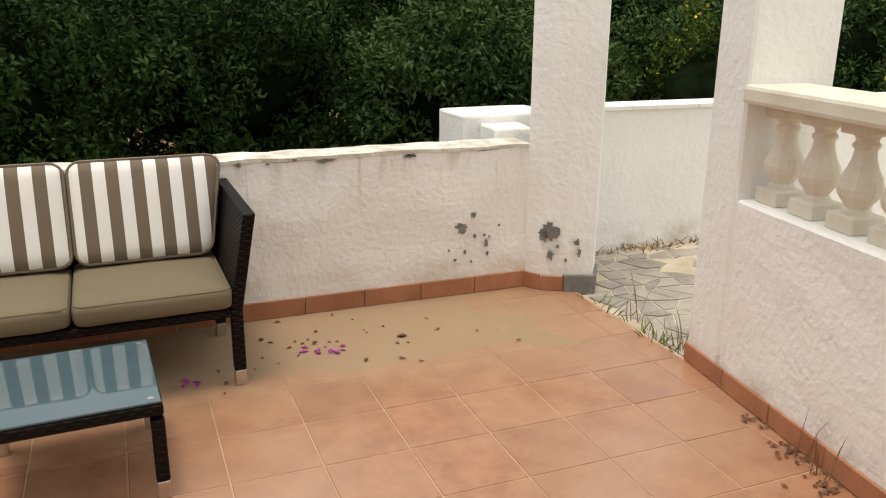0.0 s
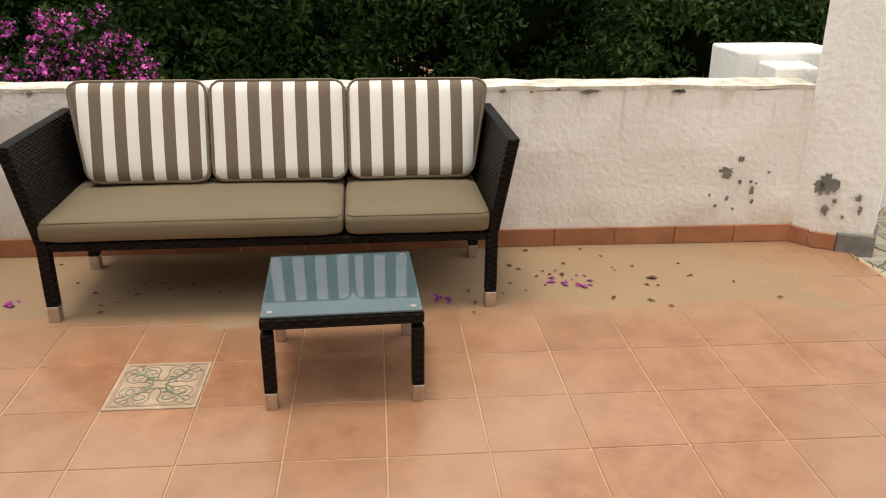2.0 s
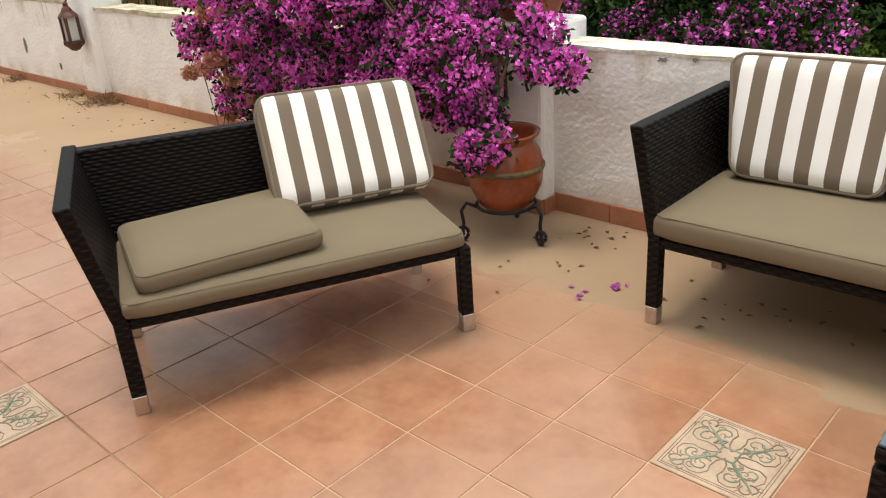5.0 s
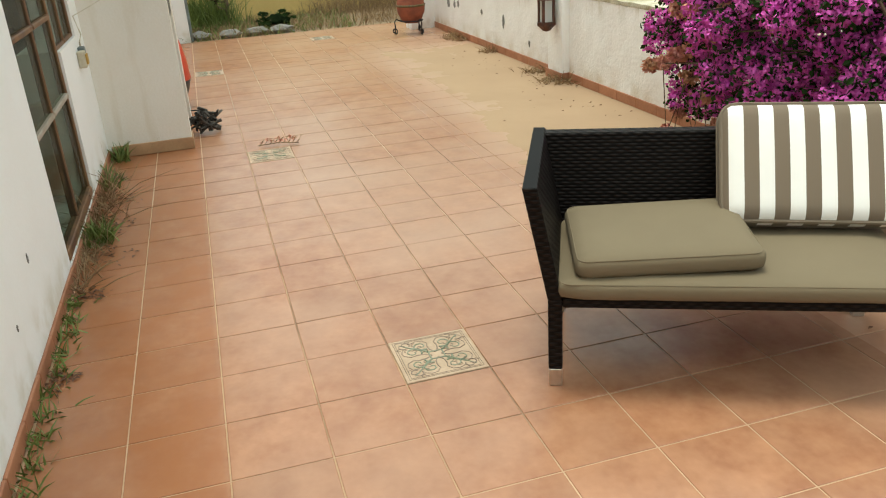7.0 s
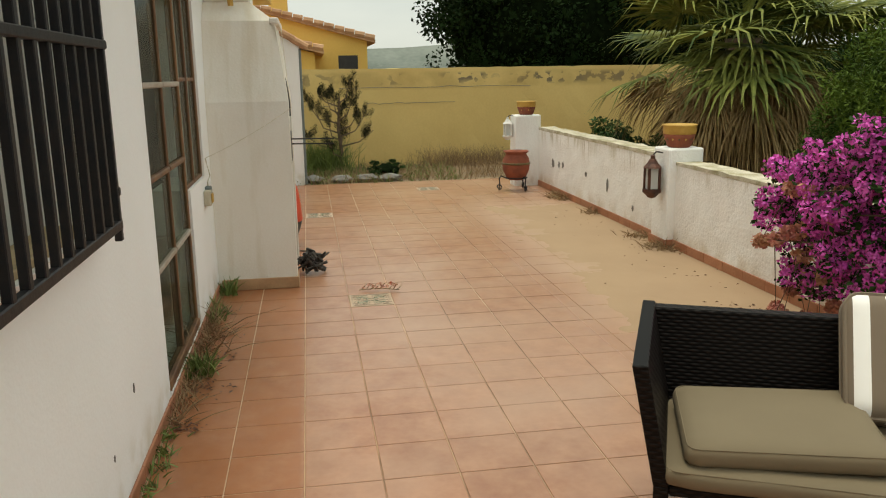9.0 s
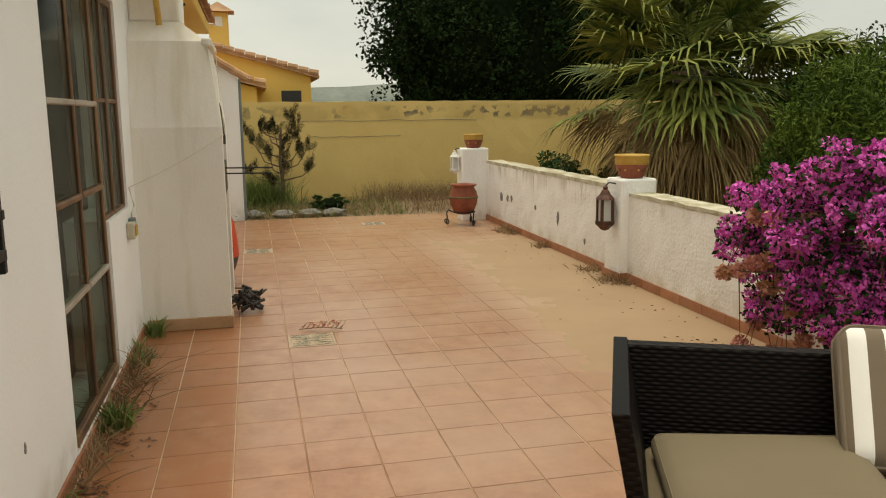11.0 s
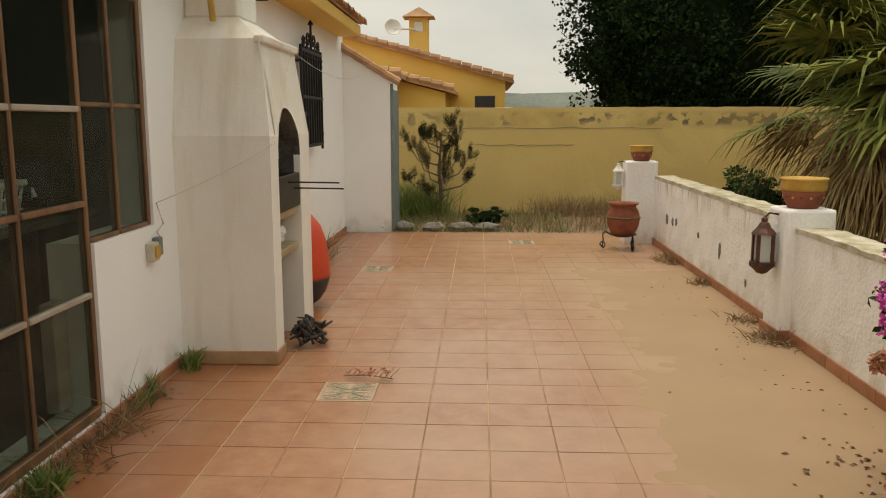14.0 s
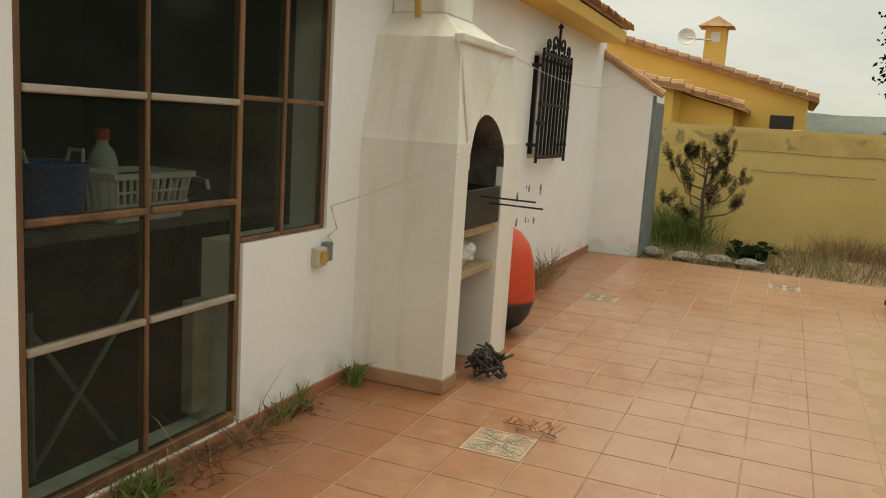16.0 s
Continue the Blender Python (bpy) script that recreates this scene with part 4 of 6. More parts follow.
def coffee_table(m, w, d, h):
    top = empty("coffee_table", m, "low dark wicker coffee table with a frosted glass top", "table")
    t = 0.022
    for x in (t, w - t):
        for y in (t, d - t):
            leg = part("leg", cuboid(x - t, x + t, y - t, y + t, 0.065, h - 0.065, 0.006, 2), M_wicker, top)
            part("foot", cuboid(x - t + 0.001, x + t - 0.001, y - t + 0.001, y + t - 0.001, 0, 0.066, 0.003), M_foot, leg, "brushed steel foot cap")
    for y in (0, d - 0.05):
        part("apron", cuboid(0, w, y, y + 0.05, h - 0.05, h - 0.008, 0.008, 2), M_wicker, top)
    for x in (0, w - 0.05):
        part("apron", cuboid(x, x + 0.05, 0.05, d - 0.05, h - 0.05, h - 0.008, 0.008, 2), M_wicker, top)
    glass = part("glass_top", cuboid(0.004, w - 0.004, 0.004, d - 0.004, h - 0.007, h + 0.002, 0.003, 2), M_tabletop, top, "frosted blue-grey glass")
    for x in (0.035, w - 0.035):
        for y in (0.035, d - 0.035):
            part("suction_pad", lathe([(0.011, 0), (0.011, 0.0015), (0.0, 0.0015)], 12, at=(x, y, h + 0.0022)), M_foot, glass, "clear round pad")


coffee_table(pose(0.573, -0.035, 0, 0, 0, 2.6), 0.556, 0.555, 0.358)


# ---- pots, lanterns, bougainvillea ----
def scroll_curve(x0, z0, r, turns, sgn, n=26):
    out = []
    for i in range(n):
        a = turns * 2 * math.pi * i / (n - 1)
        rr = r * (1 - 0.75 * i / (n - 1))
        out.append((x0 + sgn * (rr * math.sin(a)), 0, z0 + r - rr * math.cos(a)))
    return out


def jar(m, s, body_mat, label, stand=True):
    top = empty("plant_jar", m, label, "pot")
    z = 0.16 if stand else 0
    prof = [(0.10, 0), (0.15, 0.05), (0.195, 0.15), (0.205, 0.24), (0.19, 0.32), (0.155, 0.375), (0.15, 0.39), (0.185, 0.415), (0.19, 0.43), (0.165, 0.425), (0.14, 0.40), (0.13, 0.34), (0.0, 0.34)]
    body = part("body", lathe([(r * s, z * s + h * s) for r, h in prof], 32), body_mat, top, smooth=True)
    part("rope_band", lathe([(0.2065 * s, (z + 0.232) * s), (0.213 * s, (z + 0.24) * s), (0.213 * s, (z + 0.252) * s), (0.2045 * s, (z + 0.262) * s)], 32), M_potdark, top, "dark ornamental band")
    if stand:
        ring = [(0.16 * s * math.cos(a), 0.16 * s * math.sin(a), (z + 0.03) * s) for a in [2 * math.pi * i / 24 for i in range(25)]]
        st = part("stand", tube(ring, 0.010 * s, 6), M_iron, top, "black wrought-iron ring")
        for k in range(3):
            leg = [(0.16 * s, 0, (z + 0.03) * s), (0.22 * s, 0, (z + 0.06) * s), (0.25 * s, 0, (z + 0.02) * s), (0.24 * s, 0, (z - 0.05) * s)] + [(0.255 * s + px * s, 0, pz * s) for px, _, pz in scroll_curve(0, 0.01, 0.045, 1.2, -1)][::1]
            b = tube(leg, 0.010 * s, 6)
            ob = part("scroll_leg", b, M_iron, st)
            ob.matrix_parent_inverse = Matrix.Identity(4)
            ob.rotation_euler = (0, 0, radians(20 + 120 * k))
    return top


jar(pose(-1.385, 1.085, 0, 0, 0, -25), 0.89, M_pot, "glazed terracotta jar on a scrolled iron stand")
jar(pose(-10.56, 1.06, 0), 0.98, M_potrough, "rust-coloured clay jar on a scrolled iron stand")


def post_pot(m, s, label, band=True):
    top = empty("flower_pot", m, label, "pot", "pots on the posts")
    part("body", lathe([(0.09 * s, 0), (0.10 * s, 0.01 * s), (0.128 * s, 0.075 * s), (0.138 * s, 0.118 * s), (0.13 * s, 0.12 * s)], 28), M_potrough, top, smooth=True)
    part("rim", lathe([(0.139 * s, 0.118 * s), (0.145 * s, 0.145 * s), (0.142 * s, 0.180 * s), (0.150 * s, 0.188 * s), (0.151 * s, 0.202 * s), (0.138 * s, 0.202 * s), (0.125 * s, 0.17 * s), (0.0, 0.165 * s)], 28), M_potband if band else M_potrough, top, "yellow-glazed rim" if band else "", smooth=True)
    for k in range(14):
        a = 2 * math.pi * k / 14
        part("stamp", lathe([(0.010 * s, 0), (0.006 * s, 0.006 * s), (0, 0.006 * s)], 8), M_potdark if k % 2 else M_potband, top).matrix_local = Matrix.Translation((0.127 * s * math.cos(a), 0.127 * s * math.sin(a), 0.075 * s)) @ Matrix.Rotation(a, 4, "Z") @ Matrix.Rotation(math.pi / 2, 4, "Y")
    return top


post_pot(pose(-1.62, 1.60, 0.945), 1.45, "large plain terracotta pot on the corner post", False)
post_pot(pose(-6.49, 1.62, 0.955), 1.08, "terracotta pot with yellow rim on the parapet post")
post_pot(pose(-11.15, 1.37, 1.06), 1.0, "terracotta pot with yellow rim on the end post")


def lantern(m, s, metal, label):
    top = empty("wall_lantern", m, label, "lantern", "lanterns on the posts")
    part("roof", lathe([(0.085 * s, 0.27 * s), (0.075 * s, 0.285 * s), (0.05 * s, 0.31 * s), (0.03 * s, 0.345 * s), (0.02 * s, 0.35 * s), (0.022 * s, 0.375 * s), (0.0, 0.39 * s)], 8), metal, top)
    part("base", lathe([(0.0, 0.0), (0.035 * s, 0.012 * s), (0.055 * s, 0.035 * s), (0.085 * s, 0.06 * s), (0.085 * s, 0.085 * s), (0.0, 0.085 * s)], 8), metal, top)
    for k in range(4):
        a = math.pi / 4 + k * math.pi / 2
        x, y = 0.066 * s * math.cos(a), 0.066 * s * math.sin(a)
        part("upright", cuboid(x - 0.011 * s, x + 0.011 * s, y - 0.011 * s, y + 0.011 * s, 0.085 * s, 0.27 * s, 0.002), metal, top)
    part("glass", cuboid(-0.045 * s, 0.045 * s, -0.045 * s, 0.045 * s, 0.086 * s, 0.268 * s, 0.002), M_pane_pale, top, "clouded lantern glass")
    part("bracket", tube([(0, 0, 0.38 * s), (0, 0.03 * s, 0.41 * s), (0, 0.10, 0.40 * s)], 0.007, 6), M_iron, top)
    return top


lantern(pose(-6.46, 1.345, 0.47), 1.1, M_copper, "rusty Moroccan-style metal lantern on the parapet post")
lantern(pose(-11.15, 1.08, 0.68), 0.92, M_white, "white-painted metal lantern on the end post")
lantern(pose(-1.62, 1.30, 0.53), 0.9, M_copper, "rusty metal lantern behind the bougainvillea")


def bougainvillea(name, m, boxes, label, n_bract, n_leaf, trails, stem=True):
    """Arching stems with clusters of bracts. boxes: clusters as centre and radii."""
    g = np.random.default_rng(len(boxes) * 17)
    top = empty(name, m, label, "plant")
    cs = [b[0] for b in boxes]
    for c in cs:
        mid = (c[0] * 0.45, c[1] * 0.45, c[2] * 0.6 + 0.25)
        part("stem", tube([(g.normal() * 0.03, g.normal() * 0.03, 0.0), mid, c], 0.012, 5, None, 0.3), M_bark, top)
    for t in trails:
        part("trailing_stem", tube(t, 0.007, 5, None, 0.3), M_bark, top)
    cc, rr = [], []
    for c, r in boxes:
        k = max(6, int(60 * r[0] * r[2] / 0.2))
        for i in range(k):
            d = g.normal(size=3)
            d /= np.linalg.norm(d)
            e = 0.45 + 0.75 * g.random()
            cc.append((c[0] + d[0] * r[0] * e, c[1] + d[1] * r[1] * e, c[2] + d[2] * r[2] * e))
            q = 0.035 + 0.05 * g.random()
            rr.append((q * 1.2, q * 1.2, q))
    me = leaves_mesh("leaves", cc, [(a * 1.3, b * 1.3, c * 1.3) for a, b, c in rr], n_leaf, 0.025, g, long=1.6, shell=0.3)
    me.materials.append(M_leafdark)
    link("foliage", me, top, kind="stuff")
    me = leaves_mesh("bracts", cc, rr, n_bract, 0.0195, g, long=1.25, shell=0.7)
    me.materials.append(M_bract)
    link("blossom", me, top, "magenta papery bracts", kind="stuff")
    tips = [p for t in trails for p in t[1:]]
    if tips:
        me = leaves_mesh("faded_bracts", tips, [(0.06, 0.06, 0.05)] * len(tips), n_bract // 14, 0.024, g, long=1.3, shell=0.2)
        me.materials.append(M_bractpale)
        link("faded_blossom", me, top, "pale withered bracts", kind="stuff")
    return top


bx = []
gb = np.random.default_rng(5)
for c, r in [((-0.15, 0.0, 0.78), (0.26, 0.2, 0.22)), ((0.02, -0.10, 0.48), (0.12, 0.10, 0.20)), ((-0.5, 0.0, 0.92), (0.34, 0.24, 0.28)), ((-0.95, 0.0, 1.0), (0.36, 0.26, 0.28)),
             ((-1.35, 0.02, 0.92), (0.34, 0.25, 0.26)), ((-1.75, 0.05, 0.78), (0.28, 0.22, 0.20)), ((-0.3, 0.12, 1.02), (0.3, 0.25, 0.2)), ((-0.9, 0.15, 0.62), (0.32, 0.22, 0.22)),
             ((-1.3, 0.12, 0.55), (0.30, 0.2, 0.18)), ((0.2, 0.12, 0.80), (0.14, 0.10, 0.10)), ((-0.25, -0.05, 0.52), (0.18, 0.14, 0.18)), ((-2.0, 0.1, 0.56), (0.16, 0.16, 0.12)), ((-0.6, 0.0, 0.45), (0.22, 0.18, 0.2)),
             ((-1.0, 0.1, 1.22), (0.3, 0.2, 0.14)), ((-0.5, 0.2, 1.2), (0.25, 0.2, 0.14)), ((-1.55, 0.05, 0.50), (0.30, 0.22, 0.24)), ((-1.9, 0.1, 0.36), (0.24, 0.18, 0.18)), ((-1.15, 0.0, 0.36), (0.28, 0.2, 0.2)), ((-0.75, -0.02, 0.30), (0.22, 0.18, 0.16)), ((0.34, 0.10, 0.66), (0.13, 0.10, 0.10)), ((0.10, -0.12, 0.30), (0.10, 0.09, 0.12)), ((-2.15, 0.1, 0.22), (0.18, 0.14, 0.12)), ((-1.5, 0.12, 0.2), (0.2, 0.15, 0.12)), ((-1.95, 0.0, 0.92), (0.28, 0.2, 0.2)), ((-2.3, 0.05, 0.80), (0.22, 0.18, 0.18)), ((-2.55, 0.08, 0.62), (0.2, 0.16, 0.16)), ((-2.3, 0.05, 0.5), (0.2, 0.15, 0.15)), ((-1.6, -0.05, 1.12), (0.26, 0.2, 0.16))]:
    bx.append((c, r))
trails = []
for k in range(16):
    x0, z0 = -0.9 - gb.random() * 1.2, 0.1 + gb.random() * 0.45
    d = 0.35 + gb.random() * 0.4
    trails.append([(x0, -0.02, z0), (x0 - d * 0.6, 0.0 + gb.normal() * 0.1, z0 - 0.05), (x0 - d, 0.05 + gb.normal() * 0.1, max(-0.42, z0 - 0.3 - gb.random() * 0.7))])
bougainvillea("bougainvillea", pose(-1.50, 1.09, 0.50), [((c[0], c[1], c[2] - 0.36), r) for c, r in bx], "magenta bougainvillea spilling from the terracotta jar", 66000, 15000, trails)
bx2 = [((-0.9 + 0.4 * k + gb.normal() * 0.08, gb.normal() * 0.1, 0.95 + gb.normal() * 0.12), (0.30, 0.22, 0.24)) for k in range(6)]
bougainvillea("bougainvillea_bush", pose(-2.05, 2.35, -0.45), [((c[0] + 0.25, c[1], c[2] + 0.45), r) for c, r in bx2], "bougainvillea bush growing behind the parapet", 15000, 12000, [])


# ---- barbecue ----
BX0, BX1, BY, WALL_Y = -7.08, -5.85, -2.0, -2.66
bbq = empty("barbecue", pose(-0.107, -0.147, 0) @ Matrix.Diagonal((0.945, 0.945, 0.955, 1)), "white plastered masonry barbecue with arched hearth and chimney", "barbecue")
AX0, AX1 = -6.74, -6.06
side = cuboid(AX1, BX1, WALL_Y + 0.001, BY, 0, 1.5602)
part("side_wall", side, M_bbqwall, bbq)
part("side_wall", cuboid(BX0, AX0, WALL_Y + 0.001, BY, 0, 1.5602), M_bbqwall, bbq)
part("hearth_back", cuboid(AX0, AX1, WALL_Y + 0.001, WALL_Y + 0.06, 0, 1.8), M_soot_and_dim, bbq, "sooty hearth back")
hood = bmesh.new()
# front face with the arch cut from it
def hood_front(x, z):
    k = max(0.0, (z - 1.56) / 0.64)
    return (x + (0.12 if x < -6.4 else -0.14) * k, BY - 0.08 * k, z)
zs_top = 2.20
outer = [(BX1, 1.56), (BX1, zs_top), (BX0, zs_top), (BX0, 1.56)]
arc = [(-6.40 + 0.34 * math.cos(a), 1.40 + 0.35 * math.sin(a)) for a in [math.pi * i / 18 for i in range(19)]]
def fv(x, z, inset=0.0):
    xx, yy, zz = hood_front(x, z)
    if BX0 + 0.01 < x < BX1 - 0.01:
        xx = x
    return hood.verts.new((xx, yy - inset, zz))
arcv = [fv(x, z) for x, z in arc]
arcb = [fv(x, z, 0.62) for x, z in arc]
lining = bmesh.new()
for i in range(18):
    lining.faces.new([lining.verts.new(q.co) for q in (arcv[i], arcv[i + 1], arcb[i + 1], arcb[i])])
hood.verts.remove(arcb[0]) if False else [hood.verts.remove(q) for q in arcb]
bmesh.ops.remove_doubles(lining, verts=lining.verts[:], dist=0.0001)
part("arch_lining", lining, M_soot_and_dim, bbq, "sooty arch lining")
for xa, xb in ((AX1 - 0.006, AX1 - 0.0005), (AX0 + 0.0005, AX0 + 0.006)):
    part("hearth_cheek", cuboid(xa, xb, WALL_Y + 0.063, BY - 0.05, 1.016, 1.42), M_soot_and_dim, bbq, "sooty hearth side")
topv = [fv(BX1 + (BX0 - BX1) * i / 18, zs_top) for i in range(19)]
for i in range(18):
    hood.faces.new((arcv[i], topv[i], topv[i + 1], arcv[i + 1]))
s0, s1 = fv(BX1, 1.56), fv(BX0, 1.56)
hood.faces.new((arcv[0], s0, topv[0]))
hood.faces.new((arcv[18], topv[18], s1))
bk = [hood.verts.new(p) for p in ((BX1, WALL_Y + 0.001, 1.56), (BX1 - 0.14, WALL_Y + 0.001, zs_top), (BX0 + 0.12, WALL_Y + 0.001, zs_top), (BX0, WALL_Y + 0.001, 1.56))]
hood.faces.new((s0, bk[0], bk[1], topv[0]))
hood.faces.new((s1, topv[18], bk[2], bk[3]))
ch = [hood.verts.new(p) for p in ((-6.18, -2.28, 2.36), (-6.68, -2.28, 2.36), (-6.68, WALL_Y + 0.001, 2.36), (-6.18, WALL_Y + 0.001, 2.36))]
hood.faces.new(topv + [ch[1], ch[0]])
hood.faces.new((topv[0], ch[0], ch[3], bk[1]))
hood.faces.new((topv[18], bk[2], ch[2], ch[1]))
bmesh.ops.recalc_face_normals(hood, faces=hood.faces[:])
part("hood", hood, M_bbqwall, bbq)
part("jamb_fill", cuboid(AX1 - 0.02, AX1 + 0.001, -2.6, BY - 0.002, 1.40, 1.56), M_bbqwall, bbq)
part("chimney", rough_up(cuboid(-6.68, -6.18, WALL_Y + 0.001, -2.28, 2.355, 3.4, 0.02, 2), 2, 0.005), M_bbqwall, bbq)
part("cornice", cuboid(BX0 + 0.10, BX1 - 0.12, BY - 0.12, BY - 0.045, 2.17, 2.225, 0.012, 2), M_bbqwall, bbq)
part("shelf", cuboid(AX0, AX1, WALL_Y + 0.062, BY - 0.03, 0.955, 1.015, 0.006), M_shelf, bbq, "stained stone shelf")
part("shelf", cuboid(AX0, AX1, WALL_Y + 0.062, BY - 0.03, 0.68, 0.73, 0.006), M_shelf, bbq, "stained stone shelf")
part("plinth", cuboid(BX1 - 0.01, BX1 + 0.014, WALL_Y + 0.03, BY + 0.012, 0.001, 0.095, 0.004), M_bbqskirt, bbq, "ochre skirting tile")
part("plinth", cuboid(AX1 - 0.01, BX1 - 0.011, BY - 0.02, BY + 0.012, 0.001, 0.095, 0.004), M_bbqskirt, bbq, "ochre skirting tile")

grill = empty("grill_tray", pose(-6.155, -2.30, 0.971), "blackened grill box with long skewers in the hearth", "grill")
gb1 = cuboid(-0.30, 0.30, 0.24, 0.26, 0, 0.24, 0.003)
cuboid(-0.30, 0.30, -0.26, -0.24, 0, 0.24, 0.003, 1, gb1)
cuboid(-0.30, -0.28, -0.24, 0.24, 0, 0.24, 0.003, 1, gb1)
cuboid(0.28, 0.30, -0.24, 0.24, 0, 0.24, 0.003, 1, gb1)
part("fire_box", gb1, M_black, grill)
for k in range(9):
    part("grate_bar", tube([(-0.24 + k * 0.06, -0.23, 0.13), (-0.24 + k * 0.06, 0.23, 0.13)], 0.005, 5), M_iron, grill)
for k, (dx, zz) in enumerate(((-0.12, 0.145), (0.05, 0.20))):
    part("skewer", tube([(dx, -0.2, zz), (dx + 0.02, 0.62, zz - 0.01)], 0.006, 5), M_iron, grill)
bag = tagged(part("paper_bag", blob((-6.17, -2.22, 0.775), (0.13, 0.12, 0.085), rng, 0.5), M_white), "crumpled white bag on the barbecue shelf", "bag")
logs = empty("charred_branches", pose(-6.10, -1.93, 0), "heap of charred twisted branches at the barbecue's foot", "firewood")
rl = random.Random(4)
for k in range(52):
    a, r0 = rl.uniform(0, 6.28), rl.uniform(0, 0.11)
    x, y, z = r0 * math.cos(a), r0 * math.sin(a), rl.uniform(0.02, 0.17)
    d = Vector((rl.uniform(-1, 1), rl.uniform(-1, 1), rl.uniform(-0.5, 0.6))).normalized() * rl.uniform(0.03, 0.095)
    p0, p1 = Vector((x, y, z)) - d, Vector((x, y, z)) + d
    p0.z, p1.z = max(0.02, p0.z), max(0.02, p1.z)
    part("branch", tube([p0, (p0 + p1) / 2 + Vector((rl.uniform(-0.04, 0.04), rl.uniform(-0.04, 0.04), 0.02)), p1], rl.uniform(0.006, 0.017), 6, None, 0.6), M_char_and_dim, logs)

buoy = empty("buoy", pose(-7.32, -2.29, 0), "large red and black plastic mooring buoy", "buoy")
part("lower_half", lathe([(0.0, 0.0), (0.12, 0.008), (0.20, 0.06), (0.255, 0.14), (0.285, 0.235), (0.29, 0.262)], 32), M_black, buoy, "black lower half", smooth=True)
part("upper_half", lathe([(0.292, 0.262), (0.298, 0.28), (0.292, 0.30), (0.285, 0.42), (0.26, 0.58), (0.22, 0.70), (0.15, 0.79), (0.07, 0.83), (0.0, 0.835)], 32), M_red, buoy, "faded red upper half", smooth=True)
part("eye", tube([(0.0, -0.045, 0.82), (0, -0.045, 0.88), (0, 0, 0.905), (0, 0.045, 0.88), (0, 0.045, 0.82)], 0.018, 8), M_black, buoy)

# ---- glazed laundry front ----
win = empty("window_1", pose(0, 0, 0), "glazed laundry front with worn wooden glazing bars", "window")
win["kind"] = "structure"
WY0, WY1 = HOUSE_Y - 0.06, HOUSE_Y - 0.015
def bar(name, x0, x1, z0, z1, material, y0=WY0, y1=WY1):
    part(name, cuboid(x0, x1, y0, y1, z0, z1, 0.006, 1), material, win)
XR, XM, XL, XB, XE = -3.315, -3.90, -4.48, -4.86, -5.235
bar("frame_post", XR, XR + 0.043, 0.10, 2.30, M_wood)
bar("glazing_bar", XM - 0.0125, XM + 0.0125, 0.10, 2.30, M_wood)
bar("frame_post", XL - 0.034, XL, 0.10, 2.30, M_wood)
bar("glazing_bar", XB - 0.014, XB + 0.014, 0.985, 2.30, M_wood)
bar("frame_post", XE - 0.038, XE, 0.972, 2.30, M_wood)
bar("frame_rail", XE, XR, 2.255, 2.30, M_wood)
LOW = ((XL, XM - 0.0125), (XM + 0.0125, XR))
HIGH = ((XE, XB - 0.014), (XB + 0.014, XL - 0.034))
for zz, mm in ((1.642, M_woodgrey), (1.178, M_wood), (0.714, M_woodgrey)):
    for xa, xb in LOW:
        bar("cross_bar", xa, xb, zz - 0.015, zz + 0.015, mm, WY0 + 0.006, WY1 + 0.008)
for xa, xb in HIGH:
    bar("cross_bar", xa, xb, 1.655, 1.680, M_wood, WY0 + 0.01, WY1 - 0.005)
    bar("sill_rail", xa, xb, 0.972, 0.998, M_wood)
bar("sill_rail", XL, XR, 0.076, 0.132, M_wood, WY0, HOUSE_Y - 0.002)
for xa, xb in LOW:
    for za, zb in ((0.132, 0.697), (0.731, 1.161), (1.195, 1.625), (1.659, 2.255)):
        part("pane", cuboid(xa, xb, WY0 + 0.03, WY0 + 0.034, za, zb), M_pane, win).visible_shadow = False
for xa, xb in HIGH:
    for za, zb in ((0.998, 1.655), (1.680, 2.255)):
        part("pane", cuboid(xa, xb, WY0 + 0.03, WY0 + 0.034, za, zb), M_pane, win).visible_shadow = False
part("door_post", cuboid(-4.46, -4.33, -2.87, -2.80, 0.135, 0.695, 0.005), M_woodgrey, win, "grey inner post")

counter = empty("laundry_counter", pose(-4.2, -3.45, -0.02), "grey laundry counter behind the glass", "counter")
# Dark worktop and supports: the dim room's shade is put into their colours.
part("worktop", cuboid(-1.2, 1.1, -0.4, 0.4, 1.03, 1.08, 0.006), M_soot_and_dim, counter)
part("support", cuboid(-1.2, -1.1, -0.4, 0.0, 0.04, 1.03), M_char_and_dim, counter)
part("support", cuboid(1.0, 1.1, -0.4, 0.35, 0.04, 1.03), M_room_dimness, counter)
bucket = empty("bucket", pose(-3.97, -3.32, 1.06), "blue plastic bucket with white handles on the counter", "bucket")
part("body", lathe([(0.13, 0), (0.135, 0.01), (0.175, 0.25), (0.185, 0.255), (0.185, 0.27), (0.165, 0.265), (0.125, 0.02), (0.0, 0.02)], 28), M_bluebucket, bucket, smooth=True)
for sx in (-1, 1):
    part("handle", tube([(sx * 0.15, -0.05, 0.265), (sx * 0.16, -0.04, 0.32), (sx * 0.16, 0.04, 0.32), (sx * 0.15, 0.05, 0.265)], 0.010, 6), M_white, bucket, "white handle")
basket = empty("laundry_basket", pose(-4.34, -3.20, 1.06), "white slatted plastic laundry basket on the counter", "basket")
part("rim", rough_up(cuboid(-0.27, 0.27, -0.17, -0.15, 0.20, 0.23, 0.004), 1, 0), M_white, basket)
rb = cuboid(-0.27, 0.27, 0.15, 0.17, 0.20, 0.23, 0.004)
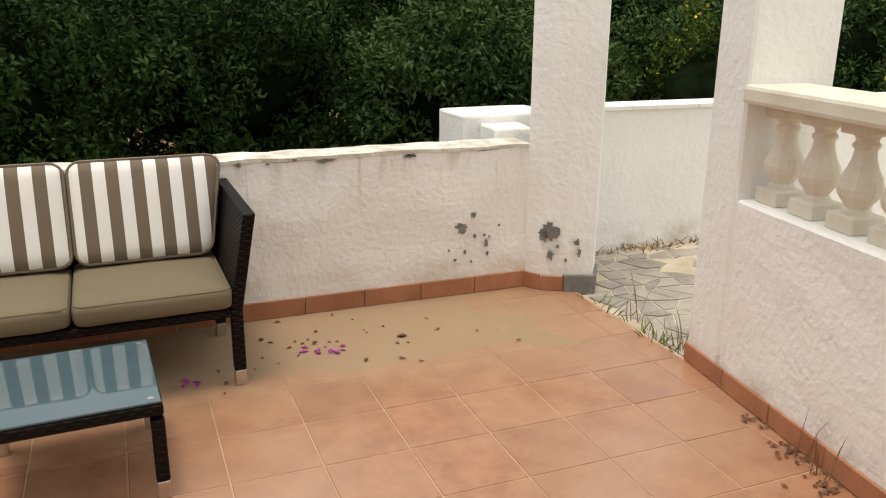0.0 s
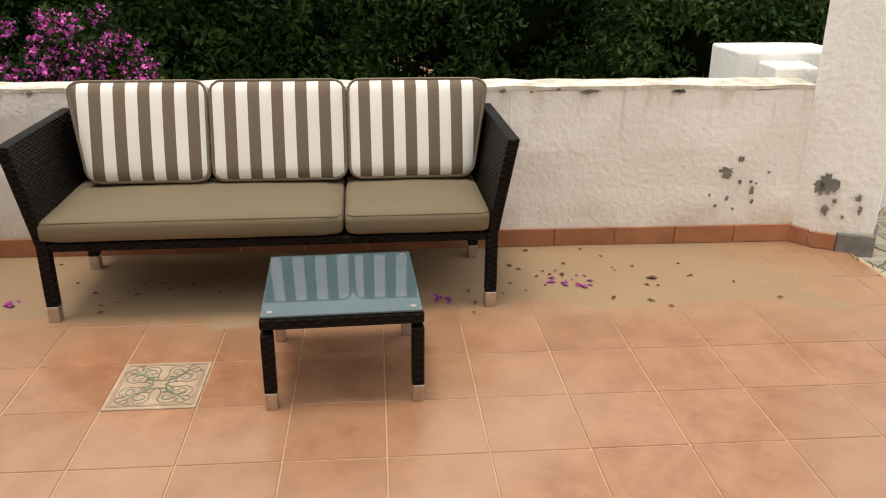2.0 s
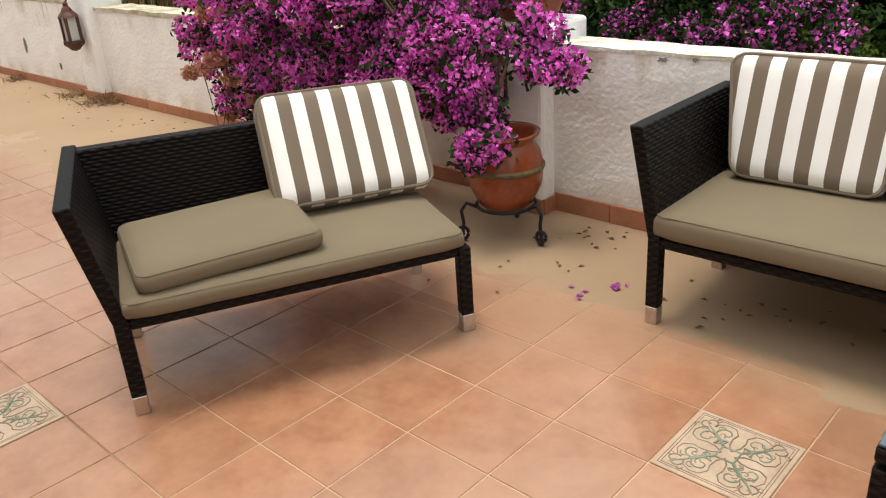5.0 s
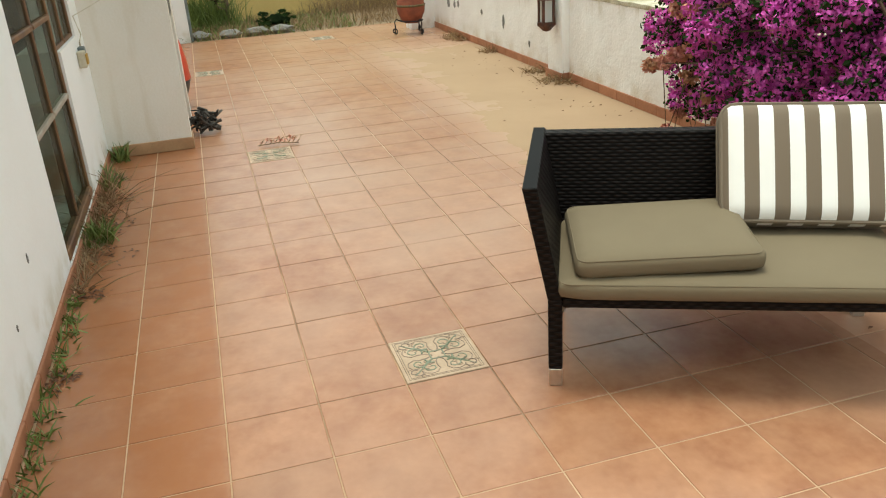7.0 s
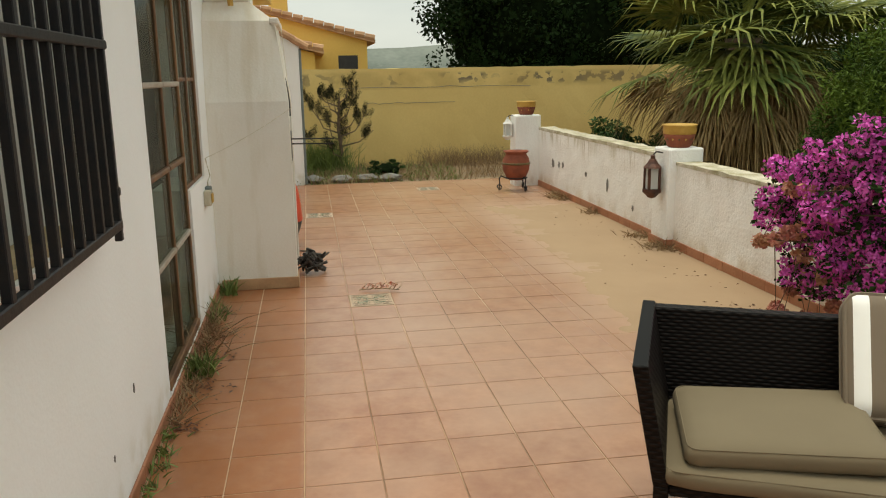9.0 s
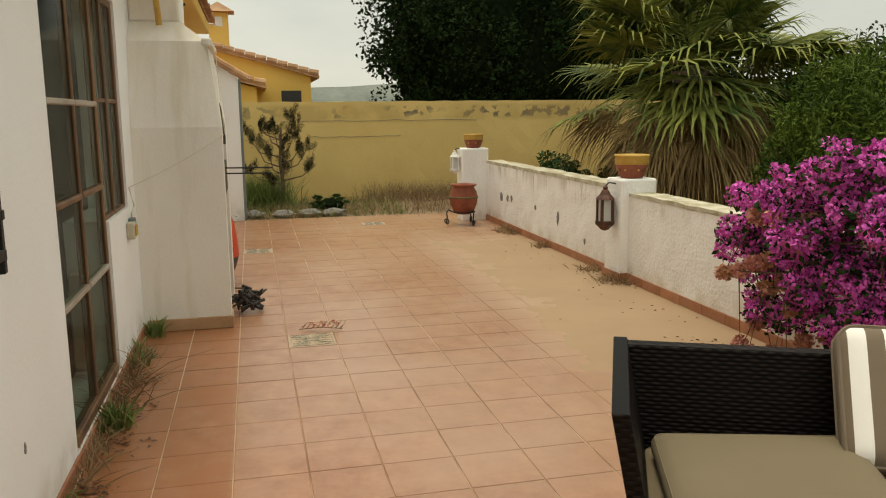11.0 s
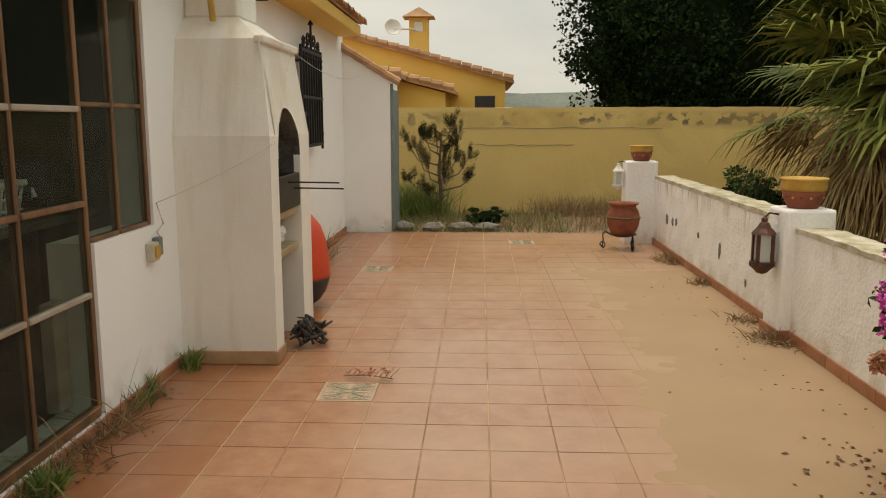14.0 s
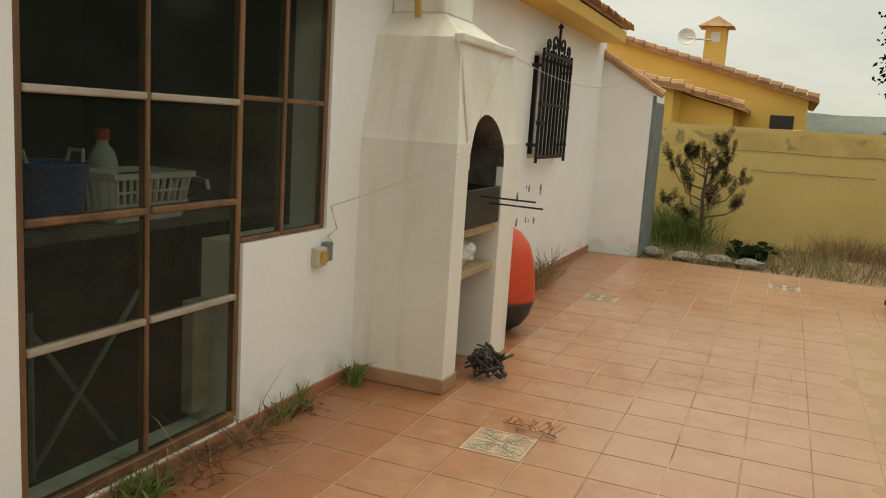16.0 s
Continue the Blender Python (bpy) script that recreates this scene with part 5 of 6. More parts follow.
cuboid(-0.27, -0.25, -0.15, 0.15, 0.20, 0.23, 0.004, 1, rb)
cuboid(0.25, 0.27, -0.15, 0.15, 0.20, 0.23, 0.004, 1, rb)
part("rim", rb, M_white, basket)
part("bottom", cuboid(-0.22, 0.22, -0.13, 0.13, 0.0, 0.03, 0.004), M_white, basket)
for k in range(12):
    x = -0.24 + k * 0.0436
    part("slat", tube([(x * 0.88, 0.132, 0.02), (x, 0.155, 0.21)], 0.008, 4), M_white, basket)
for zz in (0.08, 0.14):
    part("hoop", tube([(-0.24, 0.145, zz), (0.24, 0.145, zz)], 0.007, 4), M_white, basket)
for k in range(6):
    y = -0.12 + k * 0.048
    for sx in (-1, 1):
        part("slat", tube([(sx * 0.222, y * 0.9, 0.02), (sx * 0.255, y, 0.21)], 0.008, 4), M_white, basket)
bottle = empty("bottle", pose(-4.38, -3.42, 1.06), "white detergent bottle with a red cap", "bottle")
part("body", lathe([(0.07, 0), (0.075, 0.02), (0.075, 0.24), (0.06, 0.30), (0.03, 0.34), (0.028, 0.36)], 20), M_white, bottle, smooth=True)
part("cap", lathe([(0.034, 0.36), (0.034, 0.41), (0.0, 0.412)], 16), M_red, bottle, "red screw cap")
tap = tagged(part("sink_tap", tube([(-4.8, -3.35, 1.06), (-4.8, -3.35, 1.20), (-4.8, -3.25, 1.24), (-4.8, -3.12, 1.22), (-4.8, -3.11, 1.18)], 0.014, 8), M_foot), "old metal tap over the laundry sink", "tap")
rack = empty("folding_stand", pose(-3.79, -3.05, 0.04), "folded grey metal clothes-airer legs behind the glass", "clothes airer")
for p0, p1 in (((-0.3, 0, 0.0), (0.22, 0, 0.72)), ((0.2, 0.03, 0.0), (-0.42, 0.03, 0.70)), ((0.2, 0.06, 0.0), (0.2, 0.06, 0.72)), ((0.3, 0.06, 0.1), (0.18, 0.06, 0.0))):
    part("tube_leg", tube([p0, p1], 0.013, 6), M_door, rack)
pipe = empty("wall_pipe", pose(-3.42, -3.0, 0), "dark vertical waste pipe inside the laundry room", "pipe")
part("riser", tube([(0, 0, 1.1), (0, 0, 2.40)], 0.03, 10), M_black, pipe)
part("riser", tube([(-0.12, 0, 1.1), (-0.12, 0, 2.40)], 0.022, 10), M_black, pipe)

sock = empty("socket_box", pose(-5.17, HOUSE_Y + 0.001, 0.77), "aged weatherproof socket box on the house wall", "socket")
part("box", cuboid(-0.045, 0.045, 0, 0.05, 0, 0.11, 0.008, 2), M_socket, sock)
part("cover", cuboid(-0.115, -0.05, 0, 0.045, 0.02, 0.13, 0.008, 2), M_door, sock, "grey hinged cover")
part("flap", cuboid(-0.038, 0.03, 0.05, 0.062, 0.02, 0.09, 0.006, 2), M_potband, sock, "yellowed flap")


def sagging(a, b, sag, n=14):
    a, b = Vector(a), Vector(b)
    return [a.lerp(b, i / (n - 1)) + Vector((0, 0, -sag * 4 * (i / (n - 1)) * (1 - i / (n - 1)))) for i in range(n)]


cable = bmesh.new()
CX, CY = -5.632, -2.022
tube(sagging((-5.30, HOUSE_Y + 0.01, 1.10), (CX, CY, 1.435), 0.02), 0.0022, 4, cable)
tube(sagging((CX - 0.012, CY + 0.008, 1.435), (-6.45, -2.08, 2.09), 0.06), 0.0022, 4, cable)
tube(sagging((-6.45, -2.08, 2.09), (-12.08, -2.4, 2.22), 0.12), 0.0022, 4, cable)
tube([(-5.30, HOUSE_Y + 0.01, 1.10), (-5.34, HOUSE_Y + 0.03, 0.97), (-5.26, HOUSE_Y + 0.02, 0.93), (-5.34, HOUSE_Y + 0.01, 0.88), (-5.22, HOUSE_Y + 0.02, 0.83)], 0.005, 4, cable)
tagged(part("cable", cable, M_socket), "thin grey cable strung along the barbecue", "cable")
hook = empty("iron_bracket", pose(-6.75, HOUSE_Y, 2.38), "black scrolled iron bracket above the barbecue", "bracket")
part("arm", tube([(0, 0, 0.1), (0, 0.35, 0.1)], 0.012, 6), M_iron, hook)
part("scroll", tube([(0, 0.02, -0.1)] + [(0, 0.12 + 0.09 * math.sin(a) * (1 - a / 14), 0.0 - 0.07 * math.cos(a) * (1 - a / 14)) for a in [i * 0.4 for i in range(18)]], 0.010, 6), M_iron, hook)
bottle2 = tagged(part("green_hose_stub", tube([(-5.87, -2.44, 2.22), (-5.85, -2.46, 2.52)], 0.022, 8), M_potband), "yellowed pipe stub above the barbecue hood", "pipe")


# ---- barred windows ----
def barred_window(name, x0, x1, z0, z1, proud, bars, scroll, label):
    top = empty(name, pose((x0 + x1) / 2, HOUSE_Y, z0), label, "window")
    top["kind"] = "structure"
    w, h = x1 - x0, z1 - z0
    part("pane", cuboid(-w / 2, w / 2, -0.16, -0.15, 0, h), M_pane_pale, top).visible_shadow = False
    part("window_sill", cuboid(-w / 2, w / 2, -0.15, -0.02, 0.001, 0.03, 0.004), M_shelf, top)
    part("window_frame", cuboid(-0.025, 0.025, -0.148, -0.10, 0.03, h, 0.004), M_iron, top)
    g = part("grille", cuboid(-w / 2 - 0.05, w / 2 + 0.05, proud - 0.03, proud, 0.0, 0.035, 0.004), M_iron, top, "black wrought-iron grille")
    part("grille_rail", cuboid(-w / 2 - 0.05, w / 2 + 0.05, proud - 0.03, proud, h - 0.035, h, 0.004), M_iron, g)
    part("grille_rail", cuboid(-w / 2 - 0.05, w / 2 + 0.05, proud - 0.035, proud + 0.005, h * 0.5, h * 0.5 + 0.03, 0.004), M_iron, g)
    for k in range(bars):
        x = -w / 2 - 0.035 + (w + 0.07) * k / (bars - 1)
        b = cuboid(x - 0.014, x + 0.014, proud - 0.028, proud - 0.002, -0.04 if k in (0, bars - 1) else 0.03, h + 0.03, 0.003)
        part("grille_bar", b, M_iron, g)
        part("collar", lathe([(0.014, 0), (0.022, 0.015), (0.022, 0.03), (0.014, 0.045)], 8, at=(x, proud - 0.015, h - 0.10)), M_iron, g)
    for sx in (-1, 1):
        for zz in (0.12, h - 0.15):
            part("fixing", cuboid(sx * (w / 2 + 0.05) - 0.015, sx * (w / 2 + 0.05) + 0.015, 0.001, proud, zz, zz + 0.03, 0.003), M_iron, g)
    part("lock", cuboid(w / 2 - 0.08, w / 2 + 0.07, proud - 0.035, proud + 0.012, h * 0.32, h * 0.32 + 0.04, 0.004), M_iron, g)
    if scroll:
        b = bmesh.new()
        for sx in (-1, 1):
            for q in (0.28, 0.75):
                pts3 = [(sx * (w / 2 * q) + px, proud - 0.015, h + pz) for px, _, pz in scroll_curve(0, 0.0, 0.10 if q < 0.5 else 0.07, 1.3, sx)]
                tube(pts3, 0.012, 5, b)
        tube([(0, proud - 0.015, h), (0, proud - 0.015, h + 0.28)], 0.014, 6, b)
        lathe([(0.0, 0.26), (0.035, 0.28), (0.0, 0.33)], 8, b, (0, proud - 0.015, h))
        part("scroll_crest", b, M_iron, g)
    return top


barred_window("window_2", WIN["x0"], WIN["x1"], WIN["z0"], WIN["z1"], 0.10, 13, False, "white-framed window behind a black iron grille")
barred_window("window_3", -9.96, -8.99, 1.30, 2.33, 0.12, 9, True, "small window behind a scroll-topped black grille")


# ---- greenery beyond the walls ----
g1 = np.random.default_rng(11)
HEDGE = "dark evergreen shrubs behind the parapet"
for x, y, rx, ry, rz in [(-4.6, 5.2, 1.3, 1.2, 1.25), (-2.4, 5.6, 1.5, 1.3, 1.35), (-0.2, 5.0, 1.5, 1.2, 1.30), (2.2, 5.6, 1.5, 1.3, 1.4), (4.1, 4.6, 1.15, 1.0, 1.10), (6.0, 5.4, 1.5, 1.3, 1.45), (8.3, 4.6, 1.4, 1.2, 1.35), (10.2, 3.0, 1.4, 1.4, 1.3)]:
    bush("shrub", (x, y, -0.45), (rx, ry, rz), "dense dark olive-green evergreen shrub behind the parapet", "shrub", g1, M_leafdark if x < 3 else M_leaf, 150, 36000, 0.030, 0.58, group=HEDGE)
for x, y, rx, rz in [(-3.6, 8.2, 2.2, 1.9), (0.6, 8.6, 2.4, 1.8), (6.0, 9.0, 2.4, 2.0), (11.0, 8.0, 2.6, 2.2), (13.0, 4.0, 2.0, 2.0)]:
    bush("shrub", (x, y, -0.45), (rx, 1.6, rz), "tall dark evergreen shrub behind the parapet", "shrub", g1, M_leafdark, 110, 16000, 0.05, 0.72, group=HEDGE)
bush("broom_shrub", (6.3, 3.6, -0.45), (0.9, 0.7, 1.05), "green shrub with small yellow flowers", "shrub", g1, M_leafbright, 40, 9000, 0.022, 0.6, (M_flower, 350, 0.03), long=3.0)
bush("broom_shrub", (8.6, 2.7, -0.45), (1.2, 0.8, 1.1), "green shrub with many yellow flowers", "shrub", g1, M_leafbright, 40, 9000, 0.022, 0.6, (M_flower, 600, 0.032), long=3.0)
bush("leafy_shrub", (-0.55, 2.75, -0.45), (0.55, 0.45, 0.68), "yellow-green leafy shrub beside the bougainvillea", "shrub", g1, M_leafbright, 26, 5000, 0.024, 0.6)
# west side
bush("green_shrub", (-5.75, 3.45, -0.45), (0.95, 0.80, 1.20), "bright green feathery shrub behind the parapet", "shrub", g1, M_leafbright, 110, 26000, 0.016, 0.5, long=4.2)
bush("green_shrub", (-7.2, 5.2, -0.45), (1.7, 1.3, 1.45), "green feathery shrub behind the parapet", "shrub", g1, M_leafbright, 90, 18000, 0.024, 0.6, long=3.2)
bush("shrub", (-3.0, 3.4, -0.45), (0.9, 0.7, 0.95), "dark shrub behind the parapet", "shrub", g1, M_leaf, 34, 9000, 0.028, 0.7)
bush("tall_shrub", (-10.5, 7.5, -0.45), (2.6, 1.6, 1.55), "dark green shrub behind the palm", "shrub", g1, M_leafdark, 80, 14000, 0.045, 0.72)
bush("low_shrub", (-11.9, 3.0, -0.45), (0.8, 0.7, 0.72), "low grey-green shrub beside the end post", "shrub", g1, M_leaf, 26, 4500, 0.03, 0.6)
bush("low_shrub", (-10.0, 2.9, -0.45), (0.7, 0.6, 0.62), "low grey-green shrub below the palm", "shrub", g1, M_leaf, 26, 4500, 0.03, 0.6)


def palm_tree(m, height, label):
    """A fan palm: ringed trunk, green fans above and a skirt of dry ones."""
    g = np.random.default_rng(23)
    top = empty("fan_palm", m, label, "palm tree")
    part("trunk", lathe([(0.26, 0)] + [(0.22 + 0.02 * (k % 2), 0.12 * k) for k in range(1, int(height / 0.12))], 14), M_bark, top)
    base_z = Vector((0, 0, height))
    for dry in (False, True):
        for k in range(64 if not dry else 62):
            az = k * 2.399 + g.random() * 0.5
            el = radians(g.uniform(-22, 82)) if not dry else radians(g.uniform(-70, -12))
            ln = g.uniform(0.75, 1.35) if not dry else g.uniform(0.5, 0.95)
            fan = g.uniform(0.80, 1.15) if not dry else g.uniform(0.7, 1.05)
            out = Vector((math.cos(az) * math.cos(el), math.sin(az) * math.cos(el), math.sin(el)))
            base = base_z - Vector((0, 0, 0.1 if not dry else 0.35))
            hub = base + out * ln
            hub.z -= 0.16 * ln * math.cos(el)
            side = out.cross(Vector((0, 0, 1)))
            side = side.normalized() if side.length > 1e-3 else Vector((1, 0, 0))
            side = (side + Vector((0, 0, g.uniform(-0.35, 0.35)))).normalized()
            up = side.cross(out).normalized()
            bm = bmesh.new()
            tube([base, (base + hub) / 2 + up * 0.05, hub], 0.016, 4, bm, 0.6)
            n = 30 if not dry else 22
            span = g.uniform(200, 250) if not dry else g.uniform(70, 150)
            for i in range(n):
                a = radians(-span / 2 + span * i / (n - 1)) + g.normal() * 0.015
                d = out * math.cos(a) + side * math.sin(a)
                L = fan * (0.80 + 0.25 * math.cos(a * 0.8)) * g.uniform(0.9, 1.06)
                w = min(0.036, 0.5 * radians(span / n) * L * 0.5) if not dry else 0.014
                perp = d.cross(up).normalized()
                fold = up * (0.020 if i % 2 else -0.004)
                droop = g.uniform(0.10, 0.42) if not dry else g.uniform(0.35, 0.85)
                p1 = hub + d * L * 0.5 - Vector((0, 0, 0.04 * L))
                p2 = hub + d * L * 0.78 - Vector((0, 0, droop * 0.35 * L))
                p3 = hub + d * L * 0.98 - Vector((0, 0, droop * L))
                v = [bm.verts.new(q) for q in (hub, p1 - perp * w, p1 + fold, p1 + perp * w, p2 - perp * w * 0.45, p2 + perp * w * 0.45, p3)]
                for f in ((0, 1, 2), (0, 2, 3), (1, 4, 2), (2, 4, 5), (2, 5, 3), (4, 6, 5)):
                    bm.faces.new([v[q] for q in f])
            part("dry_frond" if dry else "frond", bm, M_palmdry if dry else M_palm, top, "dry straw-coloured hanging fan" if dry else "")
    return top


palm_tree(pose(-9.2, 3.75, -0.45), 2.75, "fan palm with a skirt of dry hanging fronds")

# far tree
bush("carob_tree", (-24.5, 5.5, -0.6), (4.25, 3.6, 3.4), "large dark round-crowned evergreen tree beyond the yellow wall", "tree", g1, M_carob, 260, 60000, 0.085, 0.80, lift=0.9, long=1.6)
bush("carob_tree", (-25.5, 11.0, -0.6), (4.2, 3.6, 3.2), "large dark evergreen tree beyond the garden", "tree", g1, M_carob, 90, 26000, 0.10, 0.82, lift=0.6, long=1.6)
bush("far_shrub", (-14.0, 8.5, -0.45), (2.6, 2.2, 1.3), "dark green shrub beyond the palm", "shrub", g1, M_leafdark, 60, 12000, 0.05, 0.75)

# half-dead shrub beside the yellow wall
thuja = empty("withered_conifer", pose(-13.6, -1.38, -0.03) @ Matrix.Scale(0.88, 4), "half-withered dark conifer beside the yellow wall", "shrub")
tb, tips, tr = bmesh.new(), [], []
rt = random.Random(8)
tube([(0, 0, 0), (0.02, 0.05, 0.45), (-0.02, 0.0, 0.9), (0, 0.05, 1.55)], 0.055, 7, tb, 0.3)
part("trunk", tb, M_bark, thuja)
for k in range(17):
    z = 0.35 + 0.066 * k
    a = k * 2.4 + rt.uniform(-0.5, 0.5)
    reach = (0.72 if z < 1.05 else 0.45) * rt.uniform(0.6, 1.05)
    tip = Vector((reach * math.cos(a), reach * math.sin(a), z + rt.uniform(0.28, 0.55)))
    base, mid = Vector((0, 0.03, z)), Vector((tip.x * 0.6, tip.y * 0.6, z + 0.10))
    part("branch", tube([base, mid, tip], 0.017, 5, None, 0.3), M_bark, thuja)
    for q in range(5):
        f = rt.uniform(0.35, 1.0)
        root = mid.lerp(tip, f)
        end = root + Vector((rt.uniform(-0.16, 0.16), rt.uniform(-0.16, 0.16), rt.uniform(0.05, 0.22)))
        part("twig", tube([root, end], 0.006, 4, None, 0.4), M_bark, thuja)
        for e in (0.35, 0.7, 1.0):
            tips.append(tuple(root.lerp(end, e)))
            tr.append((0.05, 0.05, 0.09))
me = leaves_mesh("foliage", tips, tr, 16000, 0.007, g1, flat=-0.8, long=6.0, shell=0.1)
me.materials.append(M_conifer)
link("foliage", me, thuja)


def tuft(points, n, height, spread, material, g, width=0.006, bm=None, lean=0.5):
    """Blades or stalks rising from the points given."""
    bm = bm or bmesh.new()
    for k in range(n):
        p = Vector(points[int(g.integers(len(points)))]) + Vector((g.normal() * spread, g.normal() * spread, 0))
        h = height * g.uniform(0.4, 1.0)
        d = Vector((g.normal() * lean, g.normal() * lean, 1)).normalized()
        s = d.cross(Vector((g.normal(), g.normal(), 0.1))).normalized() * width
        mid = p + d * h * 0.55
        tip = p + d * h + Vector((d.x, d.y, -0.2)) * h * 0.25
        v = [bm.verts.new(q) for q in (p - s, p + s, mid + s * 0.8, mid - s * 0.8, tip)]
        bm.faces.new((v[0], v[1], v[2], v[3]))
        bm.faces.new((v[3], v[2], v[4]))
    return bm


def weeds(name, pts, n, h, spread, material, label, width=0.005, lean=0.5):
    ob = part(name, tuft(pts, n, h, spread, material, g1, width, None, lean), material)
    return tagged(ob, label, "weeds", kind="stuff")


bedp = [(-12.12 - 0.12 * i, y * 0.25, -0.03) for i in range(20) for y in range(-8, 14)]
weeds("dry_grass", bedp, 3800, 0.22, 0.09, M_straw, "dry grass and weeds in the soil bed", 0.004, 0.45)
weeds("green_grass", [p for p in bedp if p[1] < 0.6], 900, 0.22, 0.10, M_weed, "green weeds in the soil bed", 0.006, 0.5)
weeds("tall_grass", [(-13.7, -2.1 + 0.1 * k, -0.03) for k in range(8)] + [(-14.1, -2.2, -0.03)], 800, 0.85, 0.16, M_weed, "tall grass clump beside the yellow wall", 0.007, 0.35)
weeds("dry_grass_clump", [(-14.4, 0.4 + 0.2 * k, -0.03) for k in range(9)], 1100, 0.5, 0.18, M_straw, "tall dry grass along the yellow wall", 0.003, 0.35)
bush("creeping_weed", (-12.9, -0.6, -0.03), (0.6, 0.32, 0.14), "low dark creeping weed in the soil bed", "weeds", g1, M_leafdark, 26, 2600, 0.02, 0.6)
for k, yy in enumerate((-1.6, -1.15, -0.75, -0.35)):
    tagged(part("edging_stone", blob((-12.5 + 0.06 * (k % 2), yy - 0.25, 0.02), (0.14, 0.2, 0.07), rng, 0.5, None, 2), M_render), "rough grey stone edging the soil bed", "stone", "edging stones")
# along the house foot
footp = [(-3.05 - 0.085 * k, HOUSE_Y + 0.05, 0.0) for k in range(24)]
weeds("house_foot_straw", footp, 420, 0.20, 0.035, M_straw, "dry weeds along the foot of the house wall", 0.003, 0.9)
weeds("house_foot_weed", [(-5.55, HOUSE_Y + 0.07, 0), (-5.50, HOUSE_Y + 0.10, 0), (-5.0, HOUSE_Y + 0.05, 0), (-4.8, HOUSE_Y + 0.05, 0)], 110, 0.20, 0.03, M_weed, "green weeds at the foot of the house wall", 0.006, 0.5)
weeds("leafy_weed", [(-3.72, HOUSE_Y + 0.08, 0), (-3.77, HOUSE_Y + 0.10, 0)], 200, 0.17, 0.035, M_weed, "bushy green weed below the glazed front", 0.006, 0.45)
weeds("near_foot_weed", [(-2.9 + 0.16 * k, HOUSE_Y + 0.045, 0) for k in range(14)], 420, 0.09, 0.03, M_weed, "small green weeds along the house wall", 0.004, 0.9)
weeds("dry_stalks", [(-4.1, HOUSE_Y + 0.12, 0), (-4.4, HOUSE_Y + 0.15, 0)], 26, 0.62, 0.04, M_straw, "long dry stalks leaning from the house foot", 0.0025, 1.4)
weeds("far_house_weed", [(-8.3 - 0.2 * k, HOUSE_Y + 0.12, 0) for k in range(9)], 260, 0.5, 0.08, M_straw, "dry weeds by the far house wall", 0.004, 0.6)
weeds("yard_weed", [(3.50, 0.36 + 0.10 * k, -0.02) for k in range(9)], 60, 0.11, 0.03, M_weed, "green weeds along the terrace edge", 0.004, 0.6)
weeds("yard_straw", [(3.53, 0.42, -0.02), (3.54, 0.6, -0.02), (3.54, 0.8, -0.02), (3.31, -0.58, 0), (3.28, -0.68, 0)], 28, 0.32, 0.025, M_straw, "tall dry grass stalks by the balustrade wall", 0.003, 0.25)
weeds("post_weed", [(-6.36, 1.39, 0), (-6.26, 1.44, 0), (-6.9, 1.44, 0), (-9.9, 1.47, 0), (-9.7, 1.42, 0), (-9.5, 1.47, 0), (-8.4, 1.48, 0)], 520, 0.16, 0.07, M_straw, "dry weeds at the foot of the parapet", 0.004, 1.2)
weeds("yard_wall_weed", [(4.0 + 0.12 * k, 1.94, -0.02) for k in range(12)], 200, 0.10, 0.04, M_straw, "dry weeds at the yard wall's foot", 0.004, 0.9)


def twig(m, s, label):
    b, r = bmesh.new(), random.Random(12)
    tube([(-0.16 * s, 0, 0.012), (0.0, 0.02 * s, 0.02), (0.16 * s, 0, 0.012)], 0.004, 5, b)
    for k in range(9):
        x = (-0.14 + 0.035 * k) * s
        tube([(x, 0.01, 0.012), (x + 0.03 * s, r.uniform(-0.06, 0.06) * s, 0.05 * s), (x + 0.045 * s, r.uniform(-0.09, 0.09) * s, 0.06 * s)], 0.003, 4, b)
    top = empty("dry_twig", m, label, "twig")
    part("stem", b, M_straw, top)
    me = leaves_mesh("seed_head", [(x * 0.03 * s - 0.12 * s, r.uniform(-0.06, 0.06) * s, 0.05 * s) for x in range(9)], [(0.02, 0.02, 0.015)] * 9, 130, 0.012, g1, long=1.3, shell=0.2)
    me.materials.append(M_bractpale)
    link("seed_head", me, top, kind="stuff")
    return top


twig(pose(-5.36, -1.40, 0, 0, 0, 80), 1.0, "dried flower twig lying beside the patterned tile")
lit, r6 = [], random.Random(21)


def leaf_litter(name, spots, n, size, material, label):
    bm = bmesh.new()
    r = random.Random(len(spots) + n)
    for k in range(n):
        x, y, s = spots[r.randrange(len(spots))]
        p = Vector((x + r.gauss(0, s), y + r.gauss(0, s), 0.004))
        if p.y > 1.44 and p.x > -1.4:
            p.y = 1.42
        a = r.uniform(0, 6.28)
        L = size * r.uniform(0.6, 1.3)
        d, e = Vector((math.cos(a), math.sin(a), 0)) * L, Vector((-math.sin(a), math.cos(a), 0)) * L * 0.5
        v = [bm.verts.new(q) for q in (p - d, p + e + Vector((0, 0, L * 0.4)), p + d + Vector((0, 0, L * 0.2)), p - e + Vector((0, 0, L * 0.35)), p + Vector((0, 0, 0.001)))]
        for i in range(4):
            bm.faces.new((v[i], v[(i + 1) % 4], v[4]))
    return tagged(part(name, bm, material), label, "leaf litter", kind="stuff")


